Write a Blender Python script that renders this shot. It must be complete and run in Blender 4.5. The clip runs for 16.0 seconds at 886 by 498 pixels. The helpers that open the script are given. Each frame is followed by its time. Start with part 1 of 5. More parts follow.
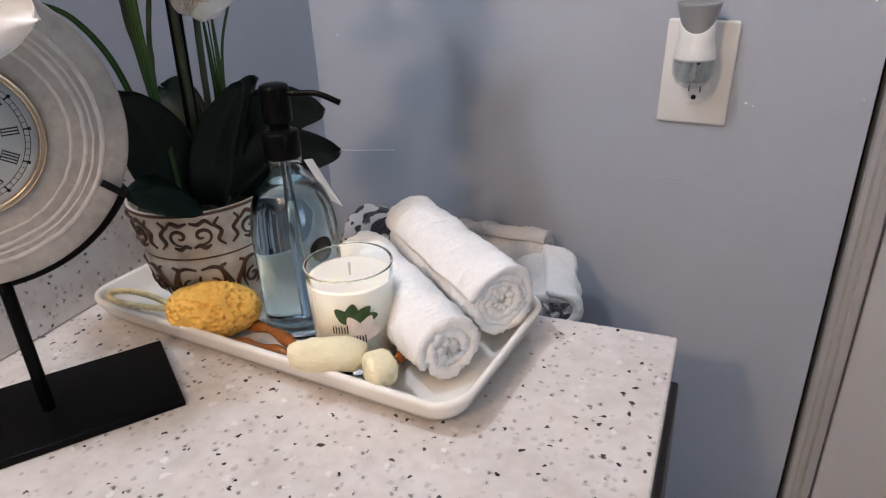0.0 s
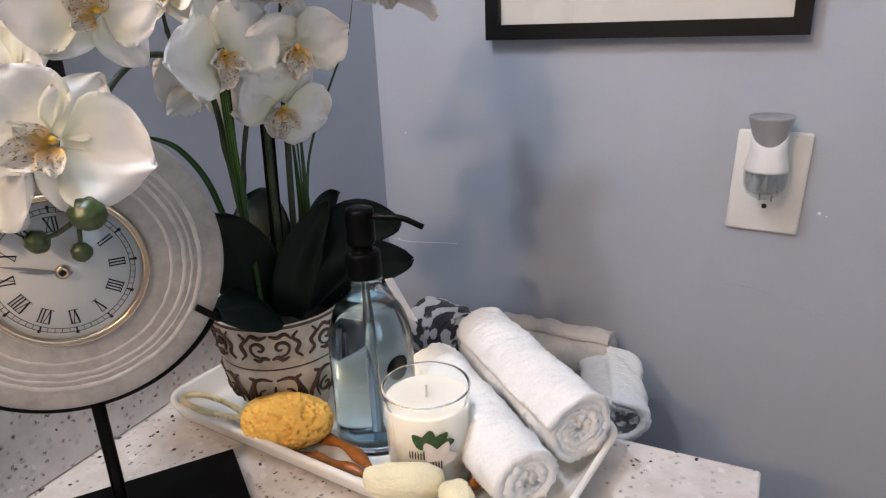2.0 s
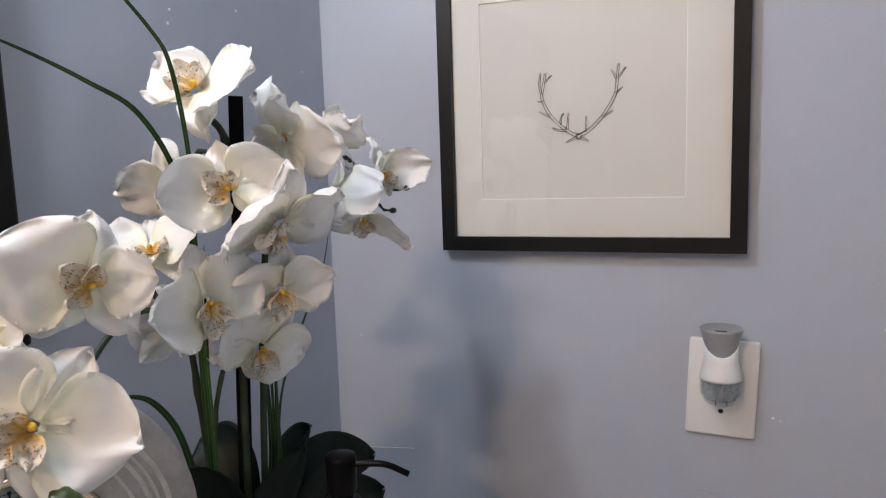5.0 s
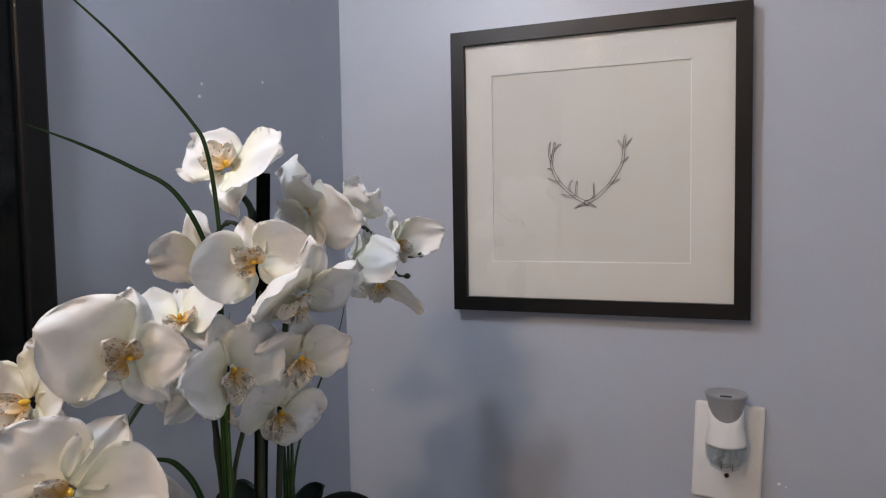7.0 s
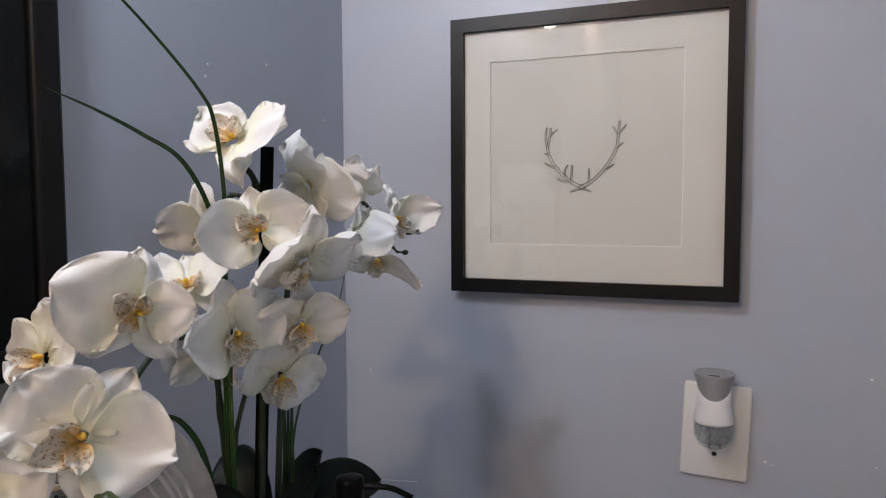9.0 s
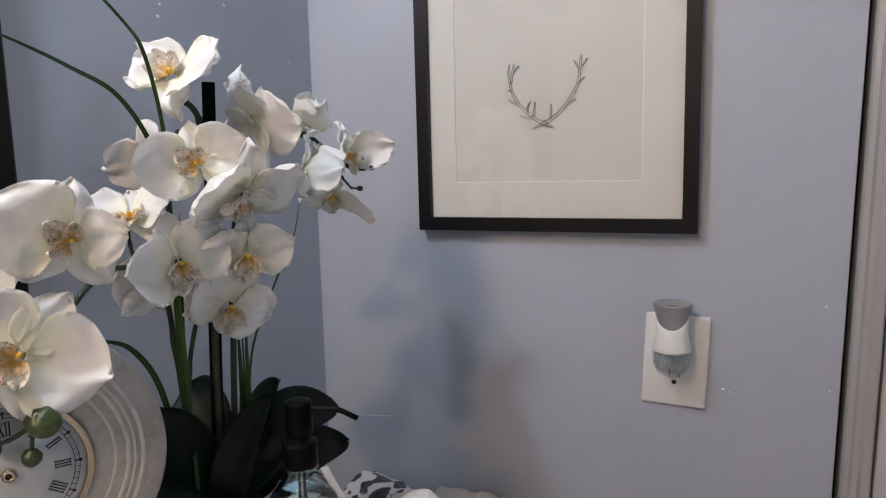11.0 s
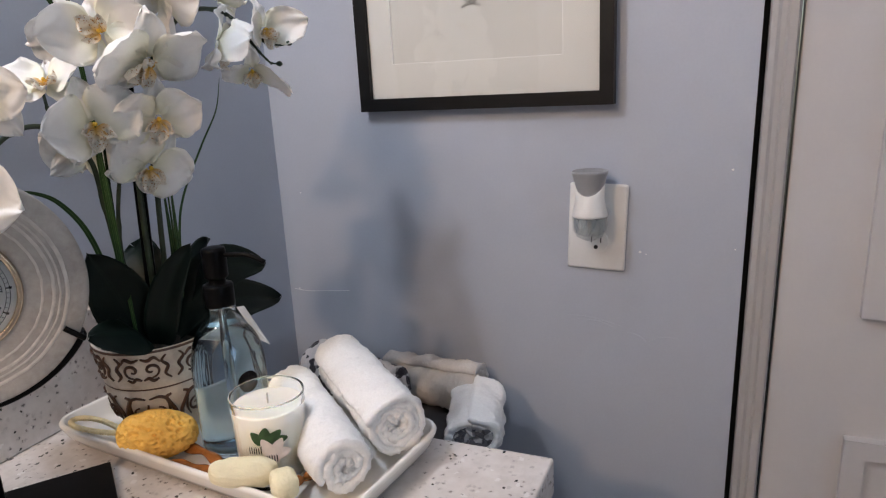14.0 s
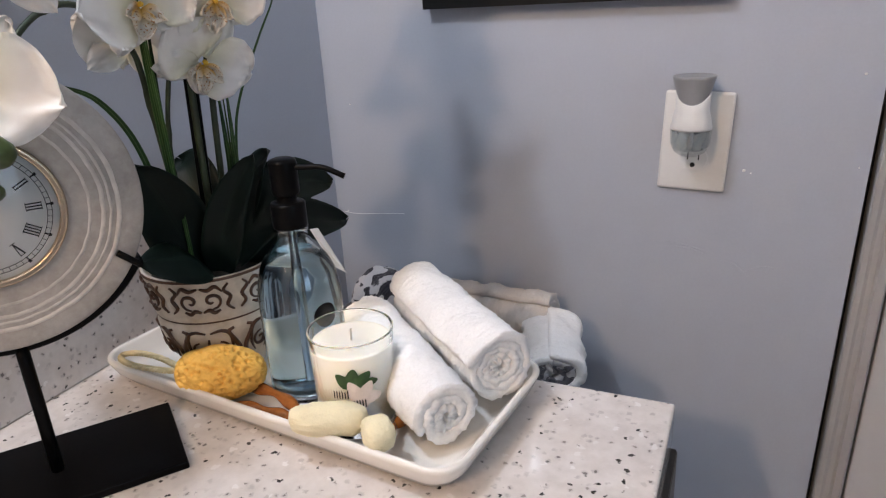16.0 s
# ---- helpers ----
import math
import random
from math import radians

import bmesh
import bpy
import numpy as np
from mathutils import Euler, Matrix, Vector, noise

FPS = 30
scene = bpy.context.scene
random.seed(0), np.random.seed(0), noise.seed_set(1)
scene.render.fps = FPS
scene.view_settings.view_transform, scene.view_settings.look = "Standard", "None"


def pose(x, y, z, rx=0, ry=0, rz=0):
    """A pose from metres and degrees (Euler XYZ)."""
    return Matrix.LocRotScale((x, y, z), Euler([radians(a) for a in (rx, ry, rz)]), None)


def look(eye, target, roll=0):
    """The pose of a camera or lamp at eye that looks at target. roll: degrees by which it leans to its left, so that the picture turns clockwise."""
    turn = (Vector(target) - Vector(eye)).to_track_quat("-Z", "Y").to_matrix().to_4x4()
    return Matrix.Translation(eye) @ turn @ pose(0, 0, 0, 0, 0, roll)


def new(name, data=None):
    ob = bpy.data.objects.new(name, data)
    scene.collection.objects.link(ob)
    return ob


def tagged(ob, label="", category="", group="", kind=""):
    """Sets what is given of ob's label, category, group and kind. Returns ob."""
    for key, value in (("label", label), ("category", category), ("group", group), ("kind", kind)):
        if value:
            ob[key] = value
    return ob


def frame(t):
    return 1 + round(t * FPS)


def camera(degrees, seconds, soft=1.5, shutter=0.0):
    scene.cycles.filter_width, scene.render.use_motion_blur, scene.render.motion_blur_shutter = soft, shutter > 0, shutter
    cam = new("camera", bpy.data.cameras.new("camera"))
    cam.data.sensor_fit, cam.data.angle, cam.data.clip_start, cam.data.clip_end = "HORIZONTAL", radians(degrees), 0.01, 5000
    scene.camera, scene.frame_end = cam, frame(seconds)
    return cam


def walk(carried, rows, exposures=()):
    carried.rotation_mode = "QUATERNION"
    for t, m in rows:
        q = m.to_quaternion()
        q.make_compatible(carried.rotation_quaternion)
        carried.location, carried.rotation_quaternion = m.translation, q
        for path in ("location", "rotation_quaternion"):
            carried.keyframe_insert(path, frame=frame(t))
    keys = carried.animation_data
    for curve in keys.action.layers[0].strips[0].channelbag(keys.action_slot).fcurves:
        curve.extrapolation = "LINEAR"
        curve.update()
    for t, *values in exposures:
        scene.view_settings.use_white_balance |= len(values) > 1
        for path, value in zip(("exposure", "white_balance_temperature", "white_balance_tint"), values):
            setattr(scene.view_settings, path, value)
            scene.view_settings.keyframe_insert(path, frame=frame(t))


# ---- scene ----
cam = camera(66.1, 16.0, 1.2)
PATH = [
    (0, (0.188, -0.02, 1.193), (-0.532, 1.64, 0.34), -2.9),
    (0.5, (0.172, -0.016, 1.195), (-0.584, 1.635, 0.356), -2.4),
    (1, (0.169, -0.01, 1.209), (-0.626, 1.635, 0.395), -1.9),
    (1.5, (0.166, -0.014, 1.227), (-0.685, 1.637, 0.487), -3.0),
    (2, (0.156, -0.017, 1.241), (-0.694, 1.66, 0.558), -2.6),
    (2.5, (0.147, -0.025, 1.255), (-0.663, 1.705, 0.66), -1.6),
    (3, (0.139, -0.033, 1.265), (-0.601, 1.754, 0.755), -1.2),
    (3.5, (0.125, -0.04, 1.274), (-0.618, 1.774, 0.878), -1.9),
    (4, (0.111, -0.033, 1.28), (-0.625, 1.796, 0.941), -2.1),
    (4.5, (0.111, -0.026, 1.294), (-0.584, 1.825, 0.995), -2.0),
    (5, (0.108, -0.018, 1.304), (-0.568, 1.848, 1.062), -1.8),
    (5.2, (0.107, -0.014, 1.31), (-0.56, 1.858, 1.09), -1.7),
    (7.3, (0.117, -0.054, 1.33), (-0.592, 1.812, 1.216), -0.9),
    (7.5, (0.113, -0.061, 1.325), (-0.586, 1.809, 1.209), -0.9),
    (8, (0.128, -0.068, 1.324), (-0.583, 1.798, 1.203), -0.7),
    (8.2, (0.127, -0.066, 1.32), (-0.564, 1.807, 1.201), -0.6),
    (10.3, (0.129, -0.062, 1.298), (-0.636, 1.778, 1.124), -0.1),
    (10.5, (0.135, -0.059, 1.293), (-0.637, 1.774, 1.08), -0.5),
    (11, (0.186, -0.058, 1.291), (-0.539, 1.788, 1.03), -1.4),
    (11.5, (0.257, -0.074, 1.283), (-0.465, 1.769, 0.997), -3.1),
    (12, (0.308, -0.093, 1.261), (-0.462, 1.724, 0.933), -4.1),
    (12.5, (0.318, -0.094, 1.255), (-0.443, 1.722, 0.9), -4.1),
    (13, (0.309, -0.084, 1.235), (-0.461, 1.708, 0.795), -4.0),
    (13.5, (0.308, -0.081, 1.235), (-0.462, 1.696, 0.733), -3.3),
    (14, (0.322, -0.081, 1.241), (-0.451, 1.695, 0.743), -3.1),
    (14.5, (0.323, -0.08, 1.236), (-0.477, 1.684, 0.738), -3.9),
    (15, (0.283, -0.055, 1.216), (-0.565, 1.67, 0.663), -3.9),
    (15.5, (0.231, -0.034, 1.211), (-0.612, 1.661, 0.568), -3.5),
    (16, (0.208, -0.027, 1.209), (-0.577, 1.674, 0.508), -3.2),
]
EXPOSURES = [(0, 0.33), (1.5, 0.36), (2, 0.42), (4, 0.44), (5.2, 0.06), (7.3, -0.20), (8.2, -0.20), (10.5, -0.10), (11, -0.01), (12, 0.25), (14.5, 0.22), (15.5, 0.26), (16, 0.40)]
walk(cam, [(t, look(eye, target, roll)) for t, eye, target, roll in PATH], EXPOSURES)

# ---------- light ----------
world = bpy.data.worlds.new("world")
scene.world = world
world.use_nodes = True
sky = world.node_tree.nodes.new("ShaderNodeTexSky")
sky.sky_type, sky.sun_disc = "NISHITA", False
sky.sun_elevation, sky.sun_rotation = radians(35), radians(90)
world.node_tree.links.new(sky.outputs["Color"], world.node_tree.nodes["Background"].inputs["Color"])
world.node_tree.nodes["Background"].inputs["Strength"].default_value = 0.1


def lamp(name, kind, m, energy, color, **more):
    data = bpy.data.lights.new(name, kind)
    data.energy, data.color = energy, color
    if kind == "POINT":
        data.shadow_soft_size = more["radius"]
    if kind == "AREA":
        data.shape, data.size, data.size_y = "RECTANGLE", more["size"], more["size_y"]
    ob = new(name, data)
    ob.matrix_world = m
    return ob


# two bulbs of the vanity light over the dark glass panel, a warm ceiling lamp behind, and daylight in the window
# opening across the room
for yy, watts, tint in ((0.12, 11.8, (0.77, 0.855, 1.0)), (-0.18, 4.6, (1.0, 0.87, 0.78))):
    lamp("vanity_bulb", "POINT", pose(-0.285, yy, 1.845), watts, tint, radius=0.030)
lamp("ceiling_lamp", "POINT", pose(-0.30, -1.60, 2.30), 45.0, (1.0, 0.69, 0.45), radius=0.06)
lamp("window_daylight", "AREA", pose(2.575, -1.00, 1.55, 0, 90, 0), 7.0, (0.48, 0.71, 1.0), size=1.1, size_y=0.9)


# ---------- materials ----------
def nodes_of(name):
    m = bpy.data.materials.new(name)
    m.use_nodes = True
    t = m.node_tree
    return m, t, t.nodes["Principled BSDF"]


def set_in(node, **values):
    for key, value in values.items():
        node.inputs[key.replace("_", " ")].default_value = value


def ramp(t, source, stops):
    r = t.nodes.new("ShaderNodeValToRGB")
    t.links.new(source, r.inputs["Fac"])
    els = r.color_ramp.elements
    els[0].position, els[0].color = stops[0][0], (*stops[0][1], 1)
    els[1].position, els[1].color = stops[-1][0], (*stops[-1][1], 1)
    for p, c in stops[1:-1]:
        e = els.new(p)
        e.color = (*c, 1)
    return r.outputs["Color"]


def coords(t):
    return t.nodes.new("ShaderNodeTexCoord").outputs["Object"]


def noise_tex(t, scale, detail=3.0, rough=0.55, vec=None):
    n = t.nodes.new("ShaderNodeTexNoise")
    set_in(n, Scale=scale, Detail=detail, Roughness=rough)
    t.links.new(vec or coords(t), n.inputs["Vector"])
    return n.outputs["Fac"]


def mix(t, fac, a, b, mode="MIX"):
    n = t.nodes.new("ShaderNodeMix")
    n.data_type, n.blend_type = "RGBA", mode
    for sock, v in ((n.inputs[0], fac), (n.inputs[6], a), (n.inputs[7], b)):
        if isinstance(v, (int, float)):
            sock.default_value = v
        elif isinstance(v, tuple):
            sock.default_value = (*v, 1)
        else:
            t.links.new(v, sock)
    return n.outputs[2]


def bump(t, b, height, strength=0.2, distance=0.001):
    n = t.nodes.new("ShaderNodeBump")
    set_in(n, Strength=strength, Distance=distance)
    t.links.new(height, n.inputs["Height"])
    t.links.new(n.outputs["Normal"], b.inputs["Normal"])


def paint(name, color, rough=0.5, var=0.06, scale=6.0, fine=120.0, relief=0.12, metal=0.0, spec=0.5, dist=0.0006):
    """A surface of one colour with broad and fine variation."""
    m, t, b = nodes_of(name)
    lo = tuple(max(0, c * (1 - var)) for c in color)
    hi = tuple(min(1, c * (1 + var)) for c in color)
    big = ramp(t, noise_tex(t, scale, 4), [(0.3, lo), (0.7, hi)])
    small = ramp(t, noise_tex(t, fine, 2), [(0.3, (1 - var * 0.6,) * 3), (0.7, (1, 1, 1))])
    t.links.new(mix(t, 1.0, big, small, "MULTIPLY"), b.inputs["Base Color"])
    r = t.nodes.new("ShaderNodeMapRange")
    set_in(r, To_Min=max(0.02, rough * 0.85), To_Max=min(1, rough * 1.15))
    t.links.new(noise_tex(t, scale * 3), r.inputs["Value"])
    t.links.new(r.outputs["Result"], b.inputs["Roughness"])
    set_in(b, Metallic=metal)
    b.inputs["Specular IOR Level"].default_value = spec
    if relief:
        bump(t, b, noise_tex(t, fine, 3), relief, dist)
    return m


def glass(name, color, rough=0.0, ior=1.45):
    m, t, b = nodes_of(name)
    set_in(b, Base_Color=(*color, 1), Roughness=rough, IOR=ior, Transmission_Weight=1.0)
    return m


def thin_pane(name):
    """A thin flat pane: straight through, with a surface shine that grows at slant views."""
    m, t, b = nodes_of(name)
    clear = t.nodes.new("ShaderNodeBsdfTransparent")
    shine = t.nodes.new("ShaderNodeBsdfGlossy")
    shine.inputs["Roughness"].default_value = 0.02
    fr = t.nodes.new("ShaderNodeFresnel")
    fr.inputs["IOR"].default_value = 1.45
    mx = t.nodes.new("ShaderNodeMixShader")
    t.links.new(fr.outputs[0], mx.inputs[0])
    t.links.new(clear.outputs[0], mx.inputs[1])
    t.links.new(shine.outputs[0], mx.inputs[2])
    t.links.new(mx.outputs[0], t.nodes["Material Output"].inputs["Surface"])
    return m


def clear_shell(name):
    """A thin clear moulding: straight through, brighter where it is seen at a slant."""
    m, t, b = nodes_of(name)
    clear = t.nodes.new("ShaderNodeBsdfTransparent")
    clear.inputs["Color"].default_value = (0.93, 0.94, 0.94, 1)
    shine = t.nodes.new("ShaderNodeBsdfGlossy")
    shine.inputs["Roughness"].default_value = 0.04
    lw = t.nodes.new("ShaderNodeLayerWeight")
    lw.inputs["Blend"].default_value = 0.12
    mx = t.nodes.new("ShaderNodeMixShader")
    t.links.new(lw.outputs["Facing"], mx.inputs[0])
    t.links.new(clear.outputs[0], mx.inputs[1])
    t.links.new(shine.outputs[0], mx.inputs[2])
    t.links.new(mx.outputs[0], t.nodes["Material Output"].inputs["Surface"])
    bump_node = t.nodes.new("ShaderNodeBump")
    set_in(bump_node, Strength=0.5, Distance=0.002)
    t.links.new(noise_tex(t, 130, 2), bump_node.inputs["Height"])
    t.links.new(bump_node.outputs["Normal"], shine.inputs["Normal"])
    return m


def stone_mat():
    """Pale solid-surface stone with grey chips and dark flecks."""
    m, t, b = nodes_of("speckled_stone")
    vec = coords(t)
    ground = ramp(t, noise_tex(t, 60, 4, 0.6, vec), [(0.3, (0.59, 0.545, 0.515)), (0.5, (0.655, 0.61, 0.58)), (0.75, (0.72, 0.68, 0.65))])

    def flecks(scale, limit, edge, dense, keep):
        warp = t.nodes.new("ShaderNodeTexNoise")
        set_in(warp, Scale=scale * 1.7, Detail=3.0)
        t.links.new(vec, warp.inputs["Vector"])
        add = t.nodes.new("ShaderNodeVectorMath")
        add.operation = "MULTIPLY_ADD"
        t.links.new(warp.outputs["Color"], add.inputs[0])
        add.inputs[1].default_value = (0.9 / scale,) * 3
        t.links.new(vec, add.inputs[2])
        v = t.nodes.new("ShaderNodeTexVoronoi")
        set_in(v, Scale=scale, Randomness=1.0)
        t.links.new(add.outputs[0], v.inputs["Vector"])
        spot = ramp(t, v.outputs["Distance"], [(limit, (1, 1, 1)), (limit + edge, (0, 0, 0))])
        sep = t.nodes.new("ShaderNodeSeparateColor")
        t.links.new(v.outputs["Color"], sep.inputs[0])
        pick = ramp(t, sep.outputs[0], [(keep, (1, 1, 1)), (keep + 0.01, (0, 0, 0))])
        tone = ramp(t, sep.outputs[1], [(0.0, dense[0]), (1.0, dense[1])])
        return mix(t, 1.0, spot, pick, "MULTIPLY"), tone

    col = ground
    for args in ((170, 0.28, 0.25, ((0.47, 0.44, 0.42), (0.58, 0.54, 0.51)), 0.26),
                 (95, 0.24, 0.06, ((0.72, 0.69, 0.665), (0.78, 0.75, 0.73)), 0.14),
                 (170, 0.20, 0.06, ((0.14, 0.13, 0.13), (0.36, 0.32, 0.30)), 0.16),
                 (112, 0.18, 0.06, ((0.015, 0.015, 0.018), (0.08, 0.075, 0.07)), 0.28)):
        fac, tone = flecks(*args)
        col = mix(t, fac, col, tone)
    t.links.new(col, b.inputs["Base Color"])
    set_in(b, Roughness=0.05)
    b.inputs["Specular IOR Level"].default_value = 0.75
    bump(t, b, noise_tex(t, 120, 2, 0.5, vec), 0.04, 0.0002)
    return m


def leafy(name, dark, light, rough=0.45):
    """Blade and leaf surfaces with lengthwise veins along the stored 'along' value."""
    m, t, b = nodes_of(name)
    at = t.nodes.new("ShaderNodeAttribute")
    at.attribute_name = "across"
    edge = ramp(t, at.outputs["Fac"], [(0.0, dark), (0.03, light), (0.12, dark), (0.88, dark), (1.0, light)])
    n = ramp(t, noise_tex(t, 40, 3), [(0.3, (0.75, 0.75, 0.75)), (0.7, (1.1, 1.1, 1.1))])
    t.links.new(mix(t, 1.0, edge, n, "MULTIPLY"), b.inputs["Base Color"])
    set_in(b, Roughness=rough)
    b.inputs["Specular IOR Level"].default_value = 0.18
    bump(t, b, noise_tex(t, 180, 2), 0.15, 0.0005)
    return m


def petal_mat(name, throat, white, speck=0.0):
    """Silk petals: tinted throat, white blade, light that shines through, printed flecks on lips."""
    m, t, b = nodes_of(name)
    at = t.nodes.new("ShaderNodeAttribute")
    at.attribute_name = "along"
    base = ramp(t, at.outputs["Fac"], [(0.0, throat), (0.16, tuple(0.5 * (a + c) for a, c in zip(throat, white))), (0.34, white), (1.0, white)])
    vein = ramp(t, noise_tex(t, 55, 4), [(0.3, (0.95, 0.94, 0.93)), (0.7, (1, 1, 1))])
    col = mix(t, 1.0, base, vein, "MULTIPLY")
    if speck:
        v = t.nodes.new("ShaderNodeTexNoise")
        set_in(v, Scale=620.0, Detail=2.0)
        mp = t.nodes.new("ShaderNodeMapping")
        mp.inputs["Scale"].default_value = (1, 0.45, 1)
        t.links.new(coords(t), mp.inputs["Vector"])
        t.links.new(mp.outputs["Vector"], v.inputs["Vector"])
        spots = ramp(t, v.outputs["Fac"], [(0.63 - speck * 0.1, (0, 0, 0)), (0.65 - speck * 0.1, (1, 1, 1))])
        band = ramp(t, at.outputs["Fac"], [(0.0, (0, 0, 0)), (0.2, (1, 1, 1)), (0.62, (0.9, 0.9, 0.9)), (0.85, (0, 0, 0))])
        col = mix(t, mix(t, 1.0, spots, band, "MULTIPLY"), col, (0.50, 0.29, 0.13))
    t.links.new(col, b.inputs["Base Color"])
    set_in(b, Roughness=0.6)
    b.inputs["Specular IOR Level"].default_value = 0.25
    tr = t.nodes.new("ShaderNodeBsdfTranslucent")
    t.links.new(col, tr.inputs["Color"])
    mx = t.nodes.new("ShaderNodeMixShader")
    mx.inputs[0].default_value = 0.36
    out = t.nodes["Material Output"]
    t.links.new(b.outputs[0], mx.inputs[1])
    t.links.new(tr.outputs[0], mx.inputs[2])
    t.links.new(mx.outputs[0], out.inputs["Surface"])
    bump(t, b, noise_tex(t, 90, 3), 0.15, 0.0008)
    return m


def terry(name, color, other=None, scale=26.0, limit=0.5):
    """Looped towel cloth, plain or with a woven pattern."""
    m, t, b = nodes_of(name)
    n = ramp(t, noise_tex(t, 420, 3, 0.7), [(0.3, tuple(c * 0.92 for c in color)), (0.65, color)])
    col = n
    if other:
        col = mix(t, ramp(t, noise_tex(t, scale, 1.5, 0.4), [(limit, (0, 0, 0)), (limit + 0.03, (1, 1, 1))]), n, other)
    t.links.new(col, b.inputs["Base Color"])
    set_in(b, Roughness=0.95, Sheen_Weight=0.3)
    b.inputs["Specular IOR Level"].default_value = 0.1
    bump(t, b, noise_tex(t, 420, 4, 0.75), 0.6, 0.0022)
    return m


M_WALL = paint("blue_grey_wall_paint", (0.424, 0.449, 0.512), 0.40, 0.05, 3.0, 260.0, 0.05)
wall_tree = M_WALL.node_tree
uneven = wall_tree.nodes.new("ShaderNodeBump")          # trowelled patches under the paint
set_in(uneven, Strength=0.20, Distance=0.006)
streak = wall_tree.nodes.new("ShaderNodeMapping")
streak.inputs["Scale"].default_value = (1.0, 1.0, 2.6)
wall_tree.links.new(coords(wall_tree), streak.inputs["Vector"])
wall_tree.links.new(noise_tex(wall_tree, 7.0, 5, 0.5, streak.outputs["Vector"]), uneven.inputs["Height"])
wall_tree.links.new(uneven.outputs["Normal"], [n for n in wall_tree.nodes if n.type == "BUMP" and n != uneven][0].inputs["Normal"])
M_WHITE = paint("white_door_paint", (0.54, 0.525, 0.53), 0.35, 0.03, 4.0, 200.0, 0.06)
M_CASING = paint("grey_white_casing_paint", (0.40, 0.385, 0.375), 0.4, 0.05, 5.0, 160.0, 0.08)
M_CEIL = paint("white_ceiling_paint", (0.8, 0.8, 0.79), 0.8, 0.03)
M_FLOOR = paint("grey_floor_tile", (0.36, 0.35, 0.34), 0.4, 0.1)
M_STONE = stone_mat()
M_BLACK = paint("black_metal", (0.003, 0.003, 0.0033), 0.30, 0.2, 20.0, 300.0, 0.05, spec=0.07)
M_BLACKWOOD = paint("black_painted_wood", (0.005, 0.0048, 0.0048), 0.42, 0.2, 20.0, 160.0, 0.12, spec=0.25)
M_CABINET = paint("black_cabinet_lacquer", (0.008, 0.008, 0.009), 0.35, 0.2, 12.0, 160.0, 0.08)
M_DARKGLASS = paint("black_glass", (0.005, 0.006, 0.006), 0.18, 0.3, 3.0, 40.0, 0.0, spec=0.2)
M_MAT = paint("cream_mat_board", (0.69, 0.675, 0.63), 0.85, 0.02, 8.0, 320.0, 0.10)
M_PAPER = paint("ivory_print_paper", (0.65, 0.635, 0.59), 0.85, 0.03, 9.0, 320.0, 0.08)
M_CUT = paint("white_bevel_cut", (0.88, 0.87, 0.85), 0.8, 0.02)
M_INK = paint("dark_brown_ink", (0.012, 0.010, 0.009), 0.8, 0.2)
M_PANE = thin_pane("picture_glass")
M_THIN = thin_pane("domed_glass")
M_SHELL = clear_shell("clear_moulded_vial")
M_TUBE = glass("clear_tube", (0.9, 0.95, 0.97), 0.1, 1.36)
M_STICKER = paint("dark_sticker", (0.006, 0.005, 0.006), 0.6, 0.2, spec=0.1)
M_PLASTIC = paint("white_plastic", (0.80, 0.79, 0.77), 0.35, 0.03, 12.0, 200.0, 0.03)
M_GREYPLASTIC = paint("grey_plastic", (0.30, 0.30, 0.31), 0.35, 0.05, 12.0, 200.0, 0.03)
# near-black for slots and holes, the shade inside them put into the colour
M_DARK = paint("dark_slot", (0.01, 0.01, 0.01), 0.7, 0.1)
M_CERAMIC = paint("white_glazed_ceramic", (0.84, 0.81, 0.76), 0.12, 0.03, 10.0, 90.0, 0.03)
M_GLASS = glass("clear_glass", (0.98, 1.0, 1.0))
M_SOAP = glass("pale_blue_soap", (0.60, 0.82, 0.96), 0.0, 1.36)
M_SOAP.node_tree.nodes["Principled BSDF"].inputs["Transmission Weight"].default_value = 1.0
M_WAX = paint("ivory_candle_wax", (0.91, 0.87, 0.77), 0.5, 0.03, 20.0, 150.0, 0.05)
M_WAX.node_tree.nodes["Principled BSDF"].inputs["Subsurface Weight"].default_value = 0.3
M_WAX.node_tree.nodes["Principled BSDF"].inputs["Subsurface Radius"].default_value = (0.01, 0.008, 0.005)
M_WICK = paint("cotton_wick", (0.55, 0.5, 0.42), 0.9, 0.2)
M_TOWEL = terry("white_terry", (0.96, 0.955, 0.95))
M_TOWEL_PAT = terry("patterned_terry", (0.66, 0.63, 0.63), (0.04, 0.034, 0.042), 50.0, 0.48)
M_TOWEL_BEIGE = terry("beige_terry", (0.66, 0.61, 0.57))
M_TOWEL_GREY = terry("grey_streaked_terry", (0.55, 0.54, 0.55), (0.12, 0.115, 0.13), 90.0, 0.46)
M_SPONGE = paint("yellow_sponge", (0.95, 0.54, 0.12), 0.95, 0.12, 60.0, 500.0, 0.5, dist=0.001)
M_PUFF = paint("pale_cream_sponge", (0.84, 0.76, 0.52), 0.98, 0.08, 40.0, 700.0, 0.6, dist=0.001)
M_ROPE = paint("cream_cord", (0.80, 0.66, 0.38), 0.7, 0.15, 80.0, 900.0, 0.4)
M_AMBER = paint("amber_brown_plastic", (0.36, 0.125, 0.03), 0.16, 0.3, 70.0, 200.0, 0.05)
M_LEAF = leafy("dark_orchid_leaf", (0.0035, 0.0085, 0.006), (0.006, 0.014, 0.009), 0.5)
